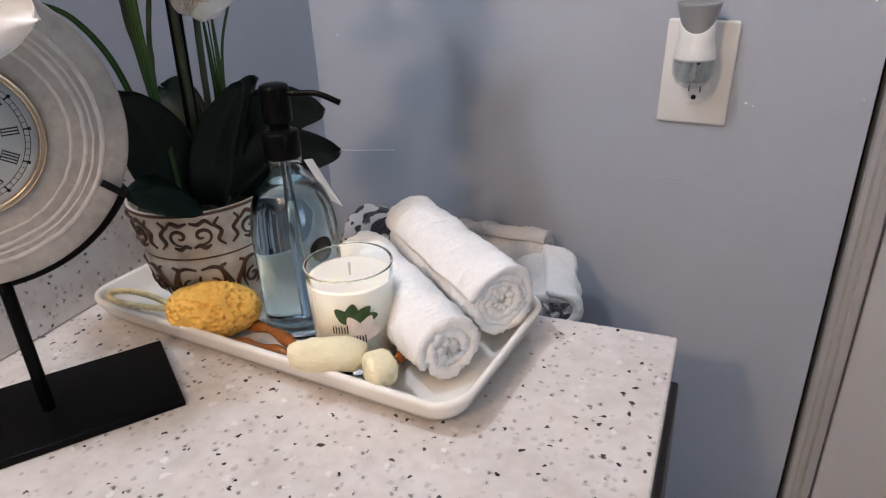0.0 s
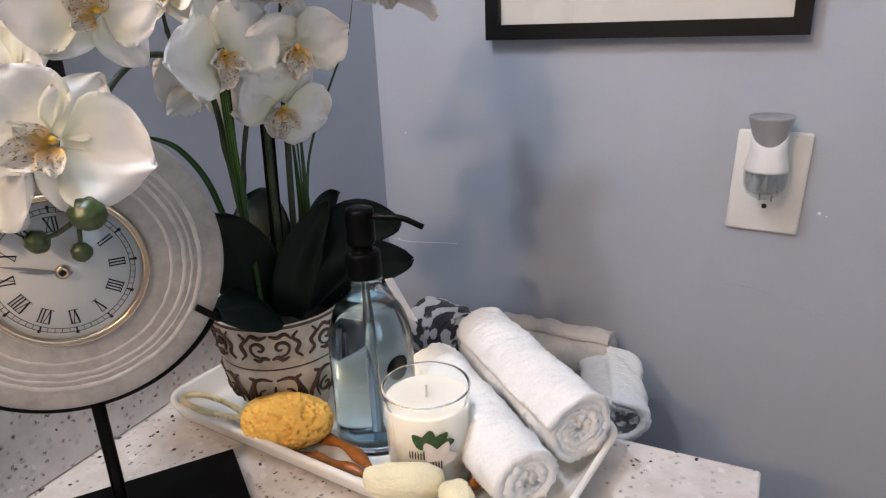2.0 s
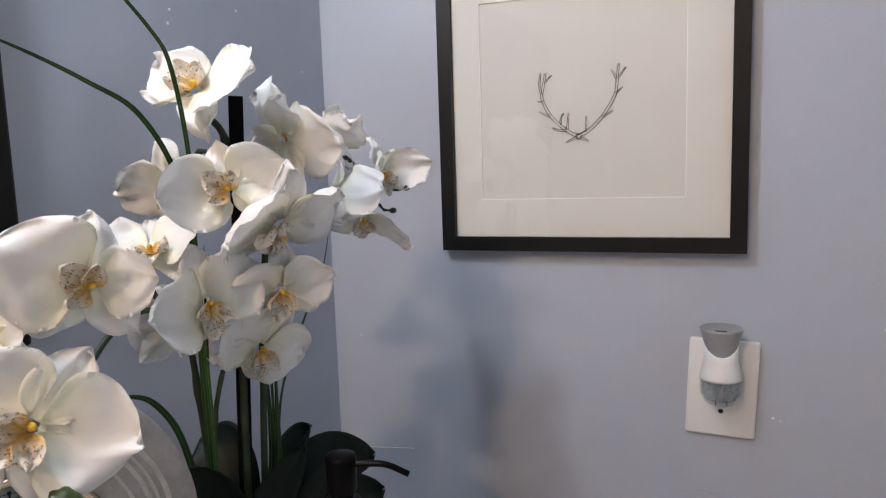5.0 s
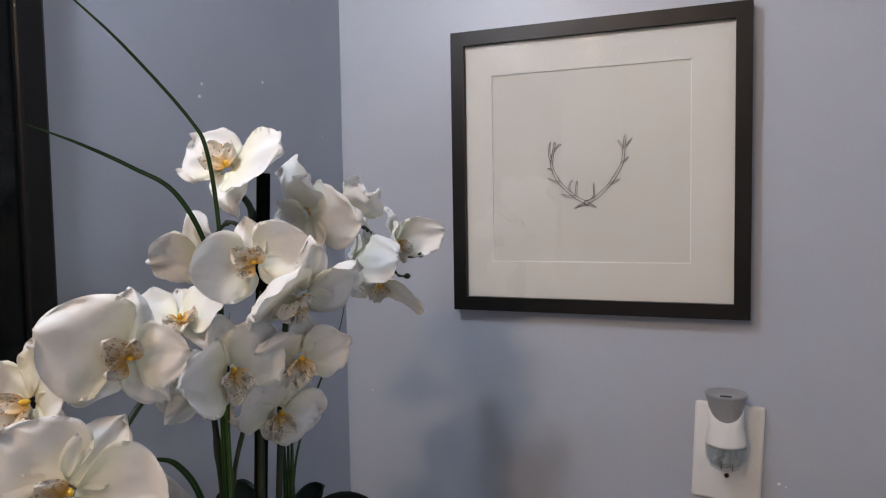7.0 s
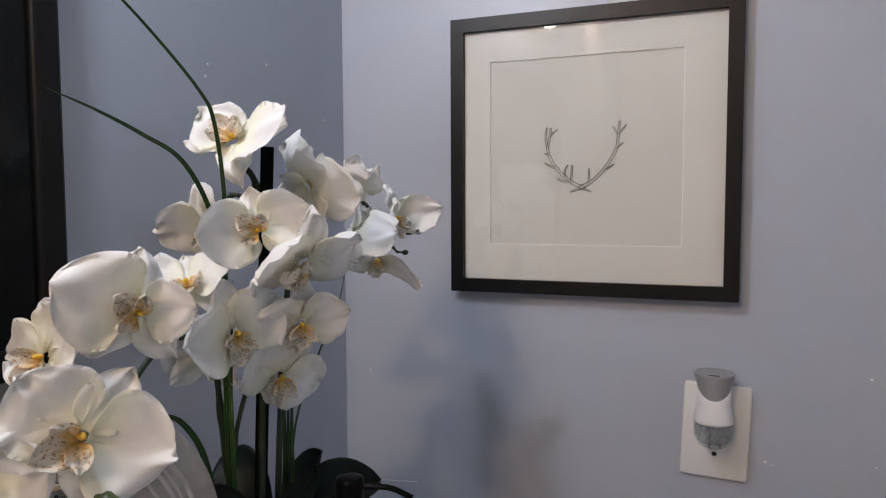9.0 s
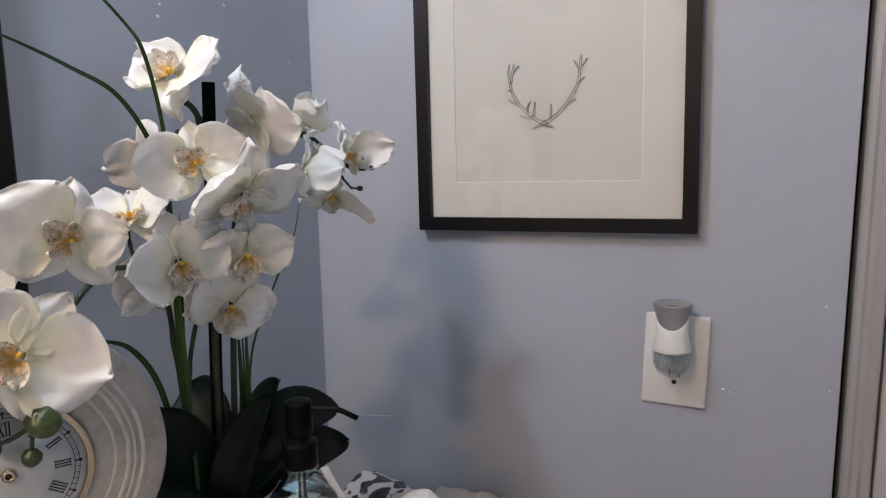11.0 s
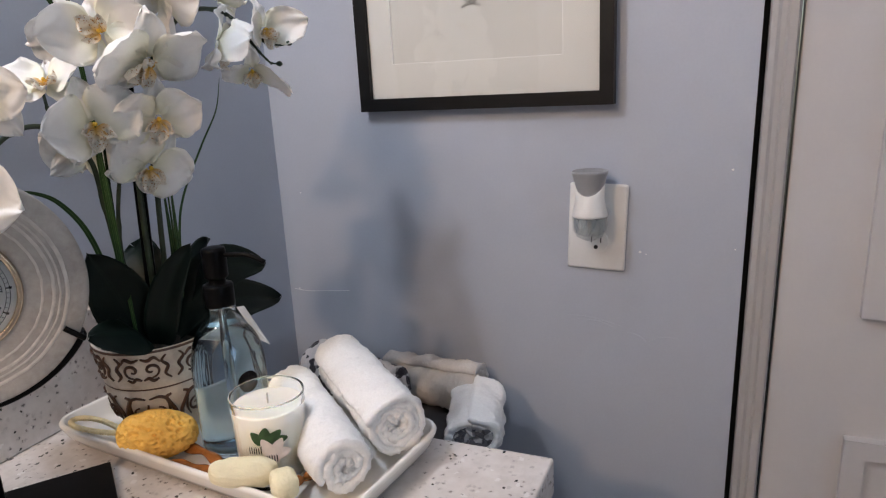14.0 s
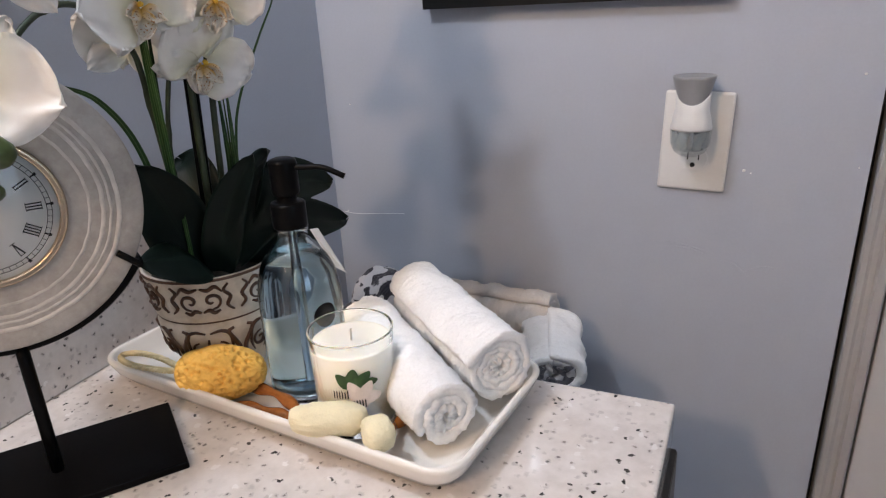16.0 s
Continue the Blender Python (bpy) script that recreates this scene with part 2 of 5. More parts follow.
M_BLADE = leafy("grass_blade", (0.030, 0.070, 0.020), (0.13, 0.21, 0.08), 0.45)
# darker copy of the blade green, its shade put into the colour
M_BLADE_DARK = leafy("shaded_grass_blade", (0.012, 0.030, 0.011), (0.045, 0.085, 0.03), 0.45)
M_STEM = paint("dark_green_stem", (0.022, 0.036, 0.014), 0.5, 0.35, 60.0, 300.0, 0.3)
M_BUD = paint("green_bud", (0.042, 0.065, 0.018), 0.3, 0.3, 60.0, 200.0, 0.1)
M_PETAL = petal_mat("white_silk_petal", (0.95, 0.94, 0.78), (0.985, 0.975, 0.96))
M_LIP = petal_mat("speckled_orchid_lip", (0.86, 0.55, 0.10), (0.88, 0.84, 0.76), 0.35)
M_COLUMN = paint("yellow_orchid_column", (0.82, 0.50, 0.05), 0.6, 0.2, 200.0, 600.0, 0.2)
M_SOIL = paint("dark_moss", (0.02, 0.017, 0.012), 0.95, 0.5, 120.0, 500.0, 0.8, dist=0.002)
M_TAG = paint("white_card", (0.78, 0.78, 0.78), 0.7, 0.03)
M_GOLD = paint("pale_gold_metal", (0.68, 0.56, 0.42), 0.25, 0.05, 20.0, 100.0, 0.02, metal=1.0)
M_DIAL = paint("ivory_clock_dial", (0.78, 0.77, 0.74), 0.6, 0.03)
M_LABELGREEN = paint("green_print", (0.03, 0.085, 0.02), 0.5, 0.4, 150.0)
M_LABELPINK = paint("pale_petal_print", (0.80, 0.70, 0.66), 0.5, 0.08, 150.0)
# dark on purpose: the shade between the towels is put into this colour
M_TOWEL_PROP = paint("towel_gap_shade", (0.07, 0.07, 0.08), 0.9, 0.2)


def marble():
    m, t, b = nodes_of("grey_white_marble")
    a = ramp(t, noise_tex(t, 22, 6, 0.65), [(0.3, (0.30, 0.28, 0.26)), (0.5, (0.40, 0.372, 0.342)), (0.72, (0.48, 0.45, 0.415))])
    f = ramp(t, noise_tex(t, 160, 3, 0.6), [(0.35, (0.86, 0.85, 0.84)), (0.65, (1, 1, 1))])
    t.links.new(mix(t, 1.0, a, f, "MULTIPLY"), b.inputs["Base Color"])
    set_in(b, Roughness=0.45)
    bump(t, b, noise_tex(t, 240, 3), 0.12, 0.0004)
    return m


def pot_mat():
    m, t, b = nodes_of("cream_antiqued_ceramic")
    a = ramp(t, noise_tex(t, 45, 5, 0.6), [(0.3, (0.46, 0.37, 0.28)), (0.6, (0.66, 0.57, 0.46))])
    t.links.new(a, b.inputs["Base Color"])
    set_in(b, Roughness=0.3)
    bump(t, b, noise_tex(t, 130, 3), 0.2, 0.0008)
    return m


M_MARBLE, M_POT = marble(), pot_mat()
M_SCROLL = paint("brown_scroll_glaze", (0.085, 0.034, 0.014), 0.4, 0.4, 80.0, 300.0, 0.2)
M_GROOVE = paint("pale_marble_groove", (0.56, 0.53, 0.49), 0.6, 0.14, 60.0)

# ---------- building helpers ----------
HOME = {}


def thing(name, origin, label, category, group=""):
    ob = tagged(new(name), label, category, group)
    ob.empty_display_size = 0.02
    ob.location = origin
    HOME[ob.name] = Vector(origin)
    return ob


def mesh_of(name, bm, material, smooth=True):
    me = bpy.data.meshes.new(name)
    bm.normal_update()
    bm.to_mesh(me)
    bm.free()
    me.materials.append(material)
    if smooth:
        me.polygons.foreach_set("use_smooth", [True] * len(me.polygons))
    return me


def part(name, bm, material, parent, label="", smooth=True):
    """One mesh under a thing or a part, from a bmesh in world places."""
    me = mesh_of(name, bm, material, smooth)
    home = HOME[parent.name]
    me.transform(Matrix.Translation(-home))
    ob = tagged(new(name, me), label)
    ob.parent = parent
    HOME[ob.name] = home
    return ob


def solid(name, bm, material, label="", category="", kind="", smooth=False, group=""):
    """A top-level thing of one mesh, from a bmesh in world places."""
    me = mesh_of(name, bm, material, smooth)
    low = [min(v.co[i] for v in me.vertices) for i in range(3)]
    high = [max(v.co[i] for v in me.vertices) for i in range(3)]
    home = Vector(((low[0] + high[0]) / 2, (low[1] + high[1]) / 2, low[2]))
    me.transform(Matrix.Translation(-home))
    ob = tagged(new(name, me), label, category, group, kind)
    ob.location = home
    HOME[ob.name] = home
    return ob


def box(lo, hi, bevel=0.0, seg=2, bm=None):
    out = bm or bmesh.new()
    r = bmesh.ops.create_cube(out, size=1)
    vs = r["verts"]
    for v in vs:
        v.co = Vector([lo[i] + (v.co[i] + 0.5) * (hi[i] - lo[i]) for i in range(3)])
    if bevel:
        es = list({e for v in vs for e in v.link_edges})
        bmesh.ops.bevel(out, geom=es, offset=bevel, segments=seg, profile=0.5, affect="EDGES")
    return out


def lathe(profile, centre, seg=48, bm=None, close=False, shape=None):
    """Turns (radius, z) pairs about the upright axis through centre; shape(angle, i, r, z) may alter them."""
    out = bm or bmesh.new()
    rings = []
    for i, (r, z) in enumerate(profile):
        if r < 1e-6:
            rings.append([out.verts.new((centre[0], centre[1], centre[2] + z))])
            continue
        ring = []
        for k in range(seg):
            a = 2 * math.pi * k / seg
            rr, zz = shape(a, i, r, z) if shape else (r, z)
            ring.append(out.verts.new((centre[0] + rr * math.cos(a), centre[1] + rr * math.sin(a), centre[2] + zz)))
        rings.append(ring)
    if close:
        rings.append(rings[0])
    for a, b in zip(rings, rings[1:]):
        for k in range(seg):
            q = (k + 1) % seg
            if len(a) == 1 and len(b) == 1:
                continue
            if len(a) == 1:
                out.faces.new((a[0], b[k], b[q]))
            elif len(b) == 1:
                out.faces.new((a[k], b[0], a[q]))
            else:
                out.faces.new((a[k], b[k], b[q], a[q]))
    bmesh.ops.recalc_face_normals(out, faces=out.faces[:])
    return out


def smooth_line(points, steps=6):
    """A curve through the points."""
    ps = [Vector(p) for p in points]
    ps = [ps[0] * 2 - ps[1]] + ps + [ps[-1] * 2 - ps[-2]]
    out = []
    for i in range(1, len(ps) - 2):
        p0, p1, p2, p3 = ps[i - 1:i + 3]
        for k in range(steps):
            u = k / steps
            out.append(0.5 * (2 * p1 + (p2 - p0) * u + (2 * p0 - 5 * p1 + 4 * p2 - p3) * u * u + (3 * p1 - p0 - 3 * p2 + p3) * u ** 3))
    out.append(ps[-2])
    return out


def frames_along(line):
    """Tangent, side and up at each point of a line."""
    out, side = [], None
    for i, p in enumerate(line):
        t = (line[min(i + 1, len(line) - 1)] - line[max(i - 1, 0)]).normalized()
        if side is None:
            ref = Vector((0, 0, 1)) if abs(t.z) < 0.9 else Vector((1, 0, 0))
            side = t.cross(ref).normalized()
        else:
            side = (side - t * side.dot(t)).normalized()
        out.append((t, side, side.cross(t)))
    return out


def tube(points, radius, seg=8, steps=6, bm=None, flat=1.0):
    """A round bar along a curve; radius may be a function of 0..1."""
    out = bm or bmesh.new()
    line = smooth_line(points, steps) if steps > 1 else [Vector(p) for p in points]
    rings = []
    for i, (p, (t, s, u)) in enumerate(zip(line, frames_along(line))):
        r = radius(i / (len(line) - 1)) if callable(radius) else radius
        rings.append([out.verts.new(p + r * (math.cos(2 * math.pi * k / seg) * s + flat * math.sin(2 * math.pi * k / seg) * u)) for k in range(seg)])
    for a, b in zip(rings, rings[1:]):
        for k in range(seg):
            q = (k + 1) % seg
            out.faces.new((a[k], a[q], b[q], b[k]))
    out.faces.new(rings[0][::-1])
    out.faces.new(rings[-1])
    bmesh.ops.recalc_face_normals(out, faces=out.faces[:])
    return out


def ball(centre, radii, m=None, seg=20, rings=12, bm=None, wobble=0.0):
    out = bm or bmesh.new()
    r = bmesh.ops.create_uvsphere(out, u_segments=seg, v_segments=rings, radius=1)
    m = m or Matrix()
    for v in r["verts"]:
        d = v.co.copy()
        k = 1 + wobble * noise.noise(d * 2.5 + Vector(centre) * 40)
        v.co = Vector(centre) + m.to_3x3() @ Vector((d.x * radii[0], d.y * radii[1], d.z * radii[2])) * k
    return out


def frame_bars(x0, x1, z0, z1, w, y0, y1, bevel, inner=None):
    """Four mitred bars of a frame in a plane across y."""
    out = []
    i0, i1, j0, j1 = inner or (x0 + w, x1 - w, z0 + w, z1 - w)
    for a, b, c, d in (((x0, z0), (x1, z0), (i1, j0), (i0, j0)), ((x1, z0), (x1, z1), (i1, j1), (i1, j0)),
                       ((x1, z1), (x0, z1), (i0, j1), (i1, j1)), ((x0, z1), (x0, z0), (i0, j0), (i0, j1))):
        bm = bmesh.new()
        near = [bm.verts.new((p[0], y0, p[1])) for p in (a, b, c, d)]
        far = [bm.verts.new((p[0], y1, p[1])) for p in (a, b, c, d)]
        bm.faces.new(near)
        bm.faces.new(far[::-1])
        for k in range(4):
            q = (k + 1) % 4
            bm.faces.new((near[k], far[k], far[q], near[q]))
        bmesh.ops.recalc_face_normals(bm, faces=bm.faces[:])
        bmesh.ops.bevel(bm, geom=[e for e in bm.edges if abs((e.verts[0].co - e.verts[1].co).y) < 1e-6 and e.verts[0].co.y == y0], offset=bevel, segments=2, affect="EDGES")
        out.append(bm)
    return out


# ---------- the room ----------
XB, YS, ZC = -0.387, 0.866, 0.87        # back wall, side wall, worktop
XR, YR, ZT = 2.60, -3.00, 2.40          # unseen far sides, set back to even the light, and ceiling
DOOR_X = 0.333

solid("floor", box((XB - 0.1, YR - 0.1, -0.1), (XR + 0.1, YS + 0.1, 0)), M_FLOOR, "grey tiled bathroom floor", "floor", "structure")
solid("ceiling", box((XB - 0.1, YR - 0.1, ZT), (XR + 0.1, YS + 0.1, ZT + 0.1)), M_CEIL, "white painted ceiling", "ceiling", "structure")
wall_back = solid("wall_back", box((XB - 0.1, YR, 0), (XB, YS, ZT)), M_WALL, "blue-grey painted wall behind the vanity", "wall", "structure")
wall_side = solid("wall_side", box((XB - 0.1, YS, 0), (DOOR_X, YS + 0.1, ZT)), M_WALL, "blue-grey painted wall with picture and outlet", "wall", "structure")
solid("wall_side_top", box((DOOR_X + 0.030, YS, 2.09), (XR, YS + 0.1, ZT)), M_WALL, "blue-grey painted wall over the door", "wall", "structure")
solid("wall_side_end", box((1.20, YS, 0), (XR, YS + 0.1, 2.09)), M_WALL, "blue-grey painted wall beside the door", "wall", "structure")
solid("wall_rear", box((XB - 0.1, YR - 0.1, 0), (XR + 0.1, YR, ZT)), M_WALL, "blue-grey painted rear wall", "wall", "structure")
for nm, lo, hi in (("wall_window_low", (XR, YR, 0), (XR + 0.1, YS + 0.1, 1.0)), ("wall_window_high", (XR, YR, 2.1), (XR + 0.1, YS + 0.1, ZT)),
                   ("wall_window_near", (XR, YR, 1.0), (XR + 0.1, -1.45, 2.1)), ("wall_window_far", (XR, -0.55, 1.0), (XR + 0.1, YS + 0.1, 2.1))):
    solid(nm, box(lo, hi), M_WALL, "blue-grey painted wall round the window", "wall", "structure")

# door with its casing in the side wall
door = thing("door_1", (0.78, YS, 0), "white painted panel door, closed, in a grey casing", "door")
door["kind"] = "structure"
LEAN = Matrix(((1, 0, 0.020, -0.0145), (0, 1, 0, 0), (0, 0, 1, 0), (0, 0, 0, 1)))     # the casing is out of plumb
# near-black strip at the back of the gap carries its shade as colour
part("shadow_gap", box((DOOR_X, YS + 0.030, 0), (0.36, YS + 0.034, 2.08)), M_DARK, door, "near-black strip standing for the shade between wall and casing", False)
bm = bmesh.new()
steps_c = ((0.343, 0.000), (0.345, -0.004), (0.351, -0.005), (0.355, -0.003), (0.361, -0.003), (0.364, -0.007), (0.373, -0.007), (0.376, -0.002), (0.379, 0.034), (0.343, 0.034))
lo = [bm.verts.new((x, YS + y, 0)) for x, y in steps_c]
hi = [bm.verts.new((x, YS + y, 2.08)) for x, y in steps_c]
bm.faces.new(lo)
bm.faces.new(hi[::-1])
for k in range(len(lo)):
    q = (k + 1) % len(lo)
    bm.faces.new((lo[k], lo[q], hi[q], hi[k]))
bmesh.ops.recalc_face_normals(bm, faces=bm.faces[:])
part("casing", bm, M_CASING, door, "grey-white moulded casing", False)
part("leaf", box((0.380, YS + 0.004, 0.01), (1.195, YS + 0.04, 2.07), 0.002), M_WHITE, door, "", False)
for z0, z1 in ((0.15, 0.747), (0.917, 1.52), (1.62, 1.95)):
    for x0, x1 in ((0.475, 0.735), (0.841, 1.10)):
        mould = frame_bars(x0, x1, z0, z1, 0.026, YS - 0.010, YS + 0.006, 0.008)
        for b in mould:
            part("panel_moulding", b, M_WHITE, door, "", False)
        part("panel", box((x0 + 0.024, YS - 0.001, z0 + 0.024), (x1 - 0.024, YS + 0.006, z1 - 0.024), 0.002), M_WHITE, door, "", False)

for ob in list(door.children):
    home = Matrix.Translation(HOME[door.name])
    ob.data.transform(home.inverted() @ LEAN @ home)
for v in wall_side.data.vertices:
    if v.co.x > 0:
        v.co.x += 0.020 * (v.co.z - 1.025) + 0.0085

# window across the room
win = thing("window_1", (XR, -1.0, 1.0), "bright window in white frame across the room", "window")
win["kind"] = "structure"
for lo_, hi_ in (((XR + 0.02, -1.45, 1.0), (XR + 0.06, -1.40, 2.1)), ((XR + 0.02, -0.60, 1.0), (XR + 0.06, -0.55, 2.1)),
                 ((XR + 0.02, -1.40, 1.0), (XR + 0.06, -0.60, 1.05)), ((XR + 0.02, -1.40, 2.05), (XR + 0.06, -0.60, 2.1))):
    part("window_frame", box(lo_, hi_, 0.003), M_WHITE, win, "", False)
part("pane", box((XR + 0.038, -1.40, 1.05), (XR + 0.042, -0.60, 2.05)), M_PANE, win, "", False).visible_shadow = False

# vanity: black cabinet, stone worktop and upstand
vanity = thing("vanity_cabinet", (-0.1, -0.3, 0), "black lacquered vanity cabinet under the worktop", "cabinet")
part("body", box((XB + 0.003, -1.2, 0.08), (0.150, 0.499, ZC - 0.0405), 0.003), M_CABINET, vanity, "", False)
part("plinth", box((XB + 0.003, -1.2, 0), (0.09, 0.480, 0.08)), M_CABINET, vanity, "", False)
for k in range(3):
    y1 = 0.502 - k * 0.56
    dr = part("door", box((0.1505, y1 - 0.55, 0.10), (0.1790, y1, ZC - 0.043), 0.003), M_CABINET, vanity, "", False)
    part("handle", tube([(0.178, y1 - 0.50, 0.50), (0.200, y1 - 0.50, 0.505), (0.200, y1 - 0.50, 0.645), (0.178, y1 - 0.50, 0.65)], 0.004, 8, 4), M_BLACK, dr)
top = solid("worktop", box((XB + 0.002, -1.22, ZC - 0.04), (0.174, 0.505, ZC), 0.003, 3), M_STONE, "white speckled stone worktop with grey and black flecks", "worktop")
splash = solid("backsplash", box((XB + 0.001, -1.22, ZC + 0.0005), (XB + 0.019, 0.505, ZC + 0.125), 0.002), M_STONE, "speckled stone upstand along the wall", "backsplash")

# dark framed panel of black glass on the back wall, no mirror
panel = thing("wall_glass_panel", (XB, -0.1, 1.176), "black framed dark glass panel hung on the wall", "mirror")
for lo_, hi_ in (((XB, 0.334, 1.176), (XB + 0.018, 0.359, 1.72)), ((XB, -0.8, 1.176), (XB + 0.018, -0.775, 1.72)),
                 ((XB, -0.775, 1.176), (XB + 0.018, 0.334, 1.201)), ((XB, -0.775, 1.695), (XB + 0.018, 0.334, 1.72))):
    part("frame_bar", box(lo_, hi_, 0.003), M_BLACKWOOD, panel, "", False)
part("dark_glass", box((XB + 0.001, -0.776, 1.2005), (XB + 0.012, 0.335, 1.6955)), M_DARKGLASS, panel, "", False)

# framed print on the side wall
PX0, PX1, PZ0, PZ1 = -0.2045, 0.1735, 1.1905, 1.5695
pic = thing("framed_print", (-0.017, YS, PZ0), "black framed antler line drawing with cream mat", "picture")
for b in frame_bars(PX0, PX1, PZ0, PZ1, 0.0185, YS - 0.021, YS - 0.001, 0.0015):
    part("frame_bar", b, M_BLACKWOOD, pic, "", False)
OX0, OX1, OZ0, OZ1 = -0.1500, 0.1055, 1.2575, 1.5100
for b in frame_bars(PX0 + 0.017, PX1 - 0.017, PZ0 + 0.017, PZ1 - 0.017, 0, YS - 0.0125, YS - 0.0105, 0.0004, (OX0, OX1, OZ0, OZ1)):
    part("mat", b, M_MAT, pic, "", False)
for b in frame_bars(OX0 - 0.0008, OX1 + 0.0008, OZ0 - 0.0008, OZ1 + 0.0008, 0.0016, YS - 0.0122, YS - 0.009, 0.0003):
    part("bevel_cut", b, M_CUT, pic, "", False)
part("sheet", box((PX0 + 0.02, YS - 0.0095, PZ0 + 0.02), (PX1 - 0.02, YS - 0.004, PZ1 - 0.02)), M_PAPER, pic, "", False)
part("pane", box((PX0 + 0.0175, YS - 0.0165, PZ0 + 0.0175), (PX1 - 0.0175, YS - 0.0145, PZ1 - 0.0175)), M_PANE, pic, "clear glass", False).visible_shadow = False

ANTLER = (
    (((0, 0), (-60, 32), (-140, 108), (-182, 190), (-180, 240), (-166, 318)), 8),
    (((-186, 215), (-197, 270), (-190, 320)), 5), (((-168, 275), (-150, 298), (-134, 308)), 4),
    (((-176, 178), (-204, 184)), 4), (((-142, 108), (-172, 116), (-198, 132)), 5),
    (((-58, 34), (-100, 34), (-130, 46)), 6), (((-88, 58), (-90, 90), (-76, 118)), 4), (((-56, 34), (-54, 78), (-50, 114)), 5),
    (((0, 0), (60, 36), (120, 98), (176, 190), (186, 240), (190, 290), (196, 338)), 8),
    (((186, 272), (172, 296), (160, 314)), 5), (((196, 280), (212, 300), (228, 322)), 4), (((178, 200), (196, 214), (212, 228)), 4),
    (((112, 92), (140, 102), (166, 118)), 5), (((34, 20), (38, 60), (37, 98)), 4),
    (((-4, -2), (-34, -14), (-60, -26)), 6), (((4, -4), (26, -14), (48, -24)), 6),
)
AK, AX, AZ = 0.000250, -0.0225, 1.3355
bm = bmesh.new()
for pts, half in ANTLER:
    line = smooth_line([(x, 0, z) for x, z in pts], 5)
    n = len(line) - 1
    sides = []
    for sgn in (1, -1):
        side = []
        for i, (p, (tn, s, u)) in enumerate(zip(line, frames_along(line))):
            across = Vector((-tn.z, 0, tn.x))
            side.append(p + across * sgn * half * (1 - 0.45 * i / n))
        sides.append(side)
    loop = sides[0] + [line[-1] + (line[-1] - line[-2]).normalized() * half * 0.7] + sides[1][::-1]
    tube([(AX + AK * p.x, YS - 0.0097, AZ + AK * p.z) for p in loop], 0.00085, 5, 1, bm, 0.4)
tube([(AX + AK * 15 * math.cos(a * 0.5236), YS - 0.0097, AZ + AK * 15 * math.sin(a * 0.5236)) for a in range(13)], 0.00085, 5, 1, bm, 0.4)
part("antler_drawing", bm, M_INK, pic, "fine ink antlers", False)

# outlet with plug-in air freshener
outlet = thing("wall_outlet", (0.149, YS, 0.960), "white plastic outlet plate on the wall", "outlet")
part("plate", box((0.1095, YS - 0.006, 0.9595), (0.1900, YS - 0.0002, 1.0830), 0.0035, 3), M_PLASTIC, outlet, "", True)
for zc in (1.0005, 1.0415):
    bm = bmesh.new()
    bmesh.ops.create_cone(bm, cap_ends=True, segments=40, radius1=0.0170, radius2=0.0165, depth=0.003, matrix=pose(0.1497, YS - 0.0068, zc, 90))
    for v in bm.verts:
        v.co.z = max(zc - 0.0142, min(zc + 0.0142, v.co.z))
    rec = part("receptacle", bm, M_PLASTIC, outlet, "", False)
    part("slot", box((0.1425, YS - 0.0087, zc - 0.001), (0.1440, YS - 0.008, zc + 0.007)), M_DARK, rec, "", False)
    part("slot", box((0.1554, YS - 0.0087, zc - 0.001), (0.1569, YS - 0.008, zc + 0.006)), M_DARK, rec, "", False)
    bm = bmesh.new()
    bmesh.ops.create_cone(bm, cap_ends=True, segments=16, radius1=0.0030, radius2=0.0030, depth=0.0008, matrix=pose(0.1497, YS - 0.0085, zc - 0.0075, 90))
    part("ground_hole", bm, M_DARK, rec, "", False)

PC = (0.1465, YS - 0.040, 0.0)
outlet.rotation_euler = (0, radians(2.2), 0)
outlet.location.x -= 0.0022
fresh = thing("air_freshener", (PC[0], PC[1], 1.0), "white and grey plug-in air freshener with clear vial", "air freshener")


def neckline(a, i, r, z):
    front = 0.5 - 0.5 * math.sin(a)
    return (r, z - 0.019 * front ** 2) if i >= 5 else (r, z)


part("body", lathe([(0.0, 1.045), (0.0230, 1.0440), (0.0236, 1.0465), (0.0218, 1.056), (0.0192, 1.067), (0.0196, 1.092), (0.0188, 1.093), (0.0170, 1.090), (0.0, 1.070)], PC, 40, shape=neckline), M_PLASTIC, fresh)
cup = part("diffuser_cup", lathe([(0.0, 1.06), (0.0150, 1.062), (0.0165, 1.074), (0.0190, 1.086), (0.0236, 1.1025), (0.0242, 1.1050), (0.0230, 1.1060), (0.0205, 1.1020), (0.010, 1.1005), (0.0, 1.1005)], PC, 40), M_GREYPLASTIC, fresh, "grey flared cup")
part("vent_hole", box((PC[0] - 0.007, PC[1] - 0.003, 1.1001), (PC[0] + 0.006, PC[1] + 0.003, 1.1014), 0.0004), M_DARK, cup, "", False)
part("vial", lathe([(0.0, 1.0115), (0.010, 1.0120), (0.0180, 1.0170), (0.0228, 1.0270), (0.0232, 1.0435), (0.0214, 1.0435), (0.0211, 1.0280), (0.0165, 1.0195), (0.0, 1.0160)], PC, 40), M_SHELL, fresh, "clear glass vial")
part("wick", lathe([(0.0, 1.019), (0.0032, 1.019), (0.0032, 1.046), (0.0, 1.046)], PC, 12), M_PLASTIC, fresh)
part("plug_neck", box((PC[0] - 0.014, PC[1] + 0.012, 1.0450), (PC[0] + 0.014, YS - 0.0090, 1.070), 0.003), M_PLASTIC, fresh)

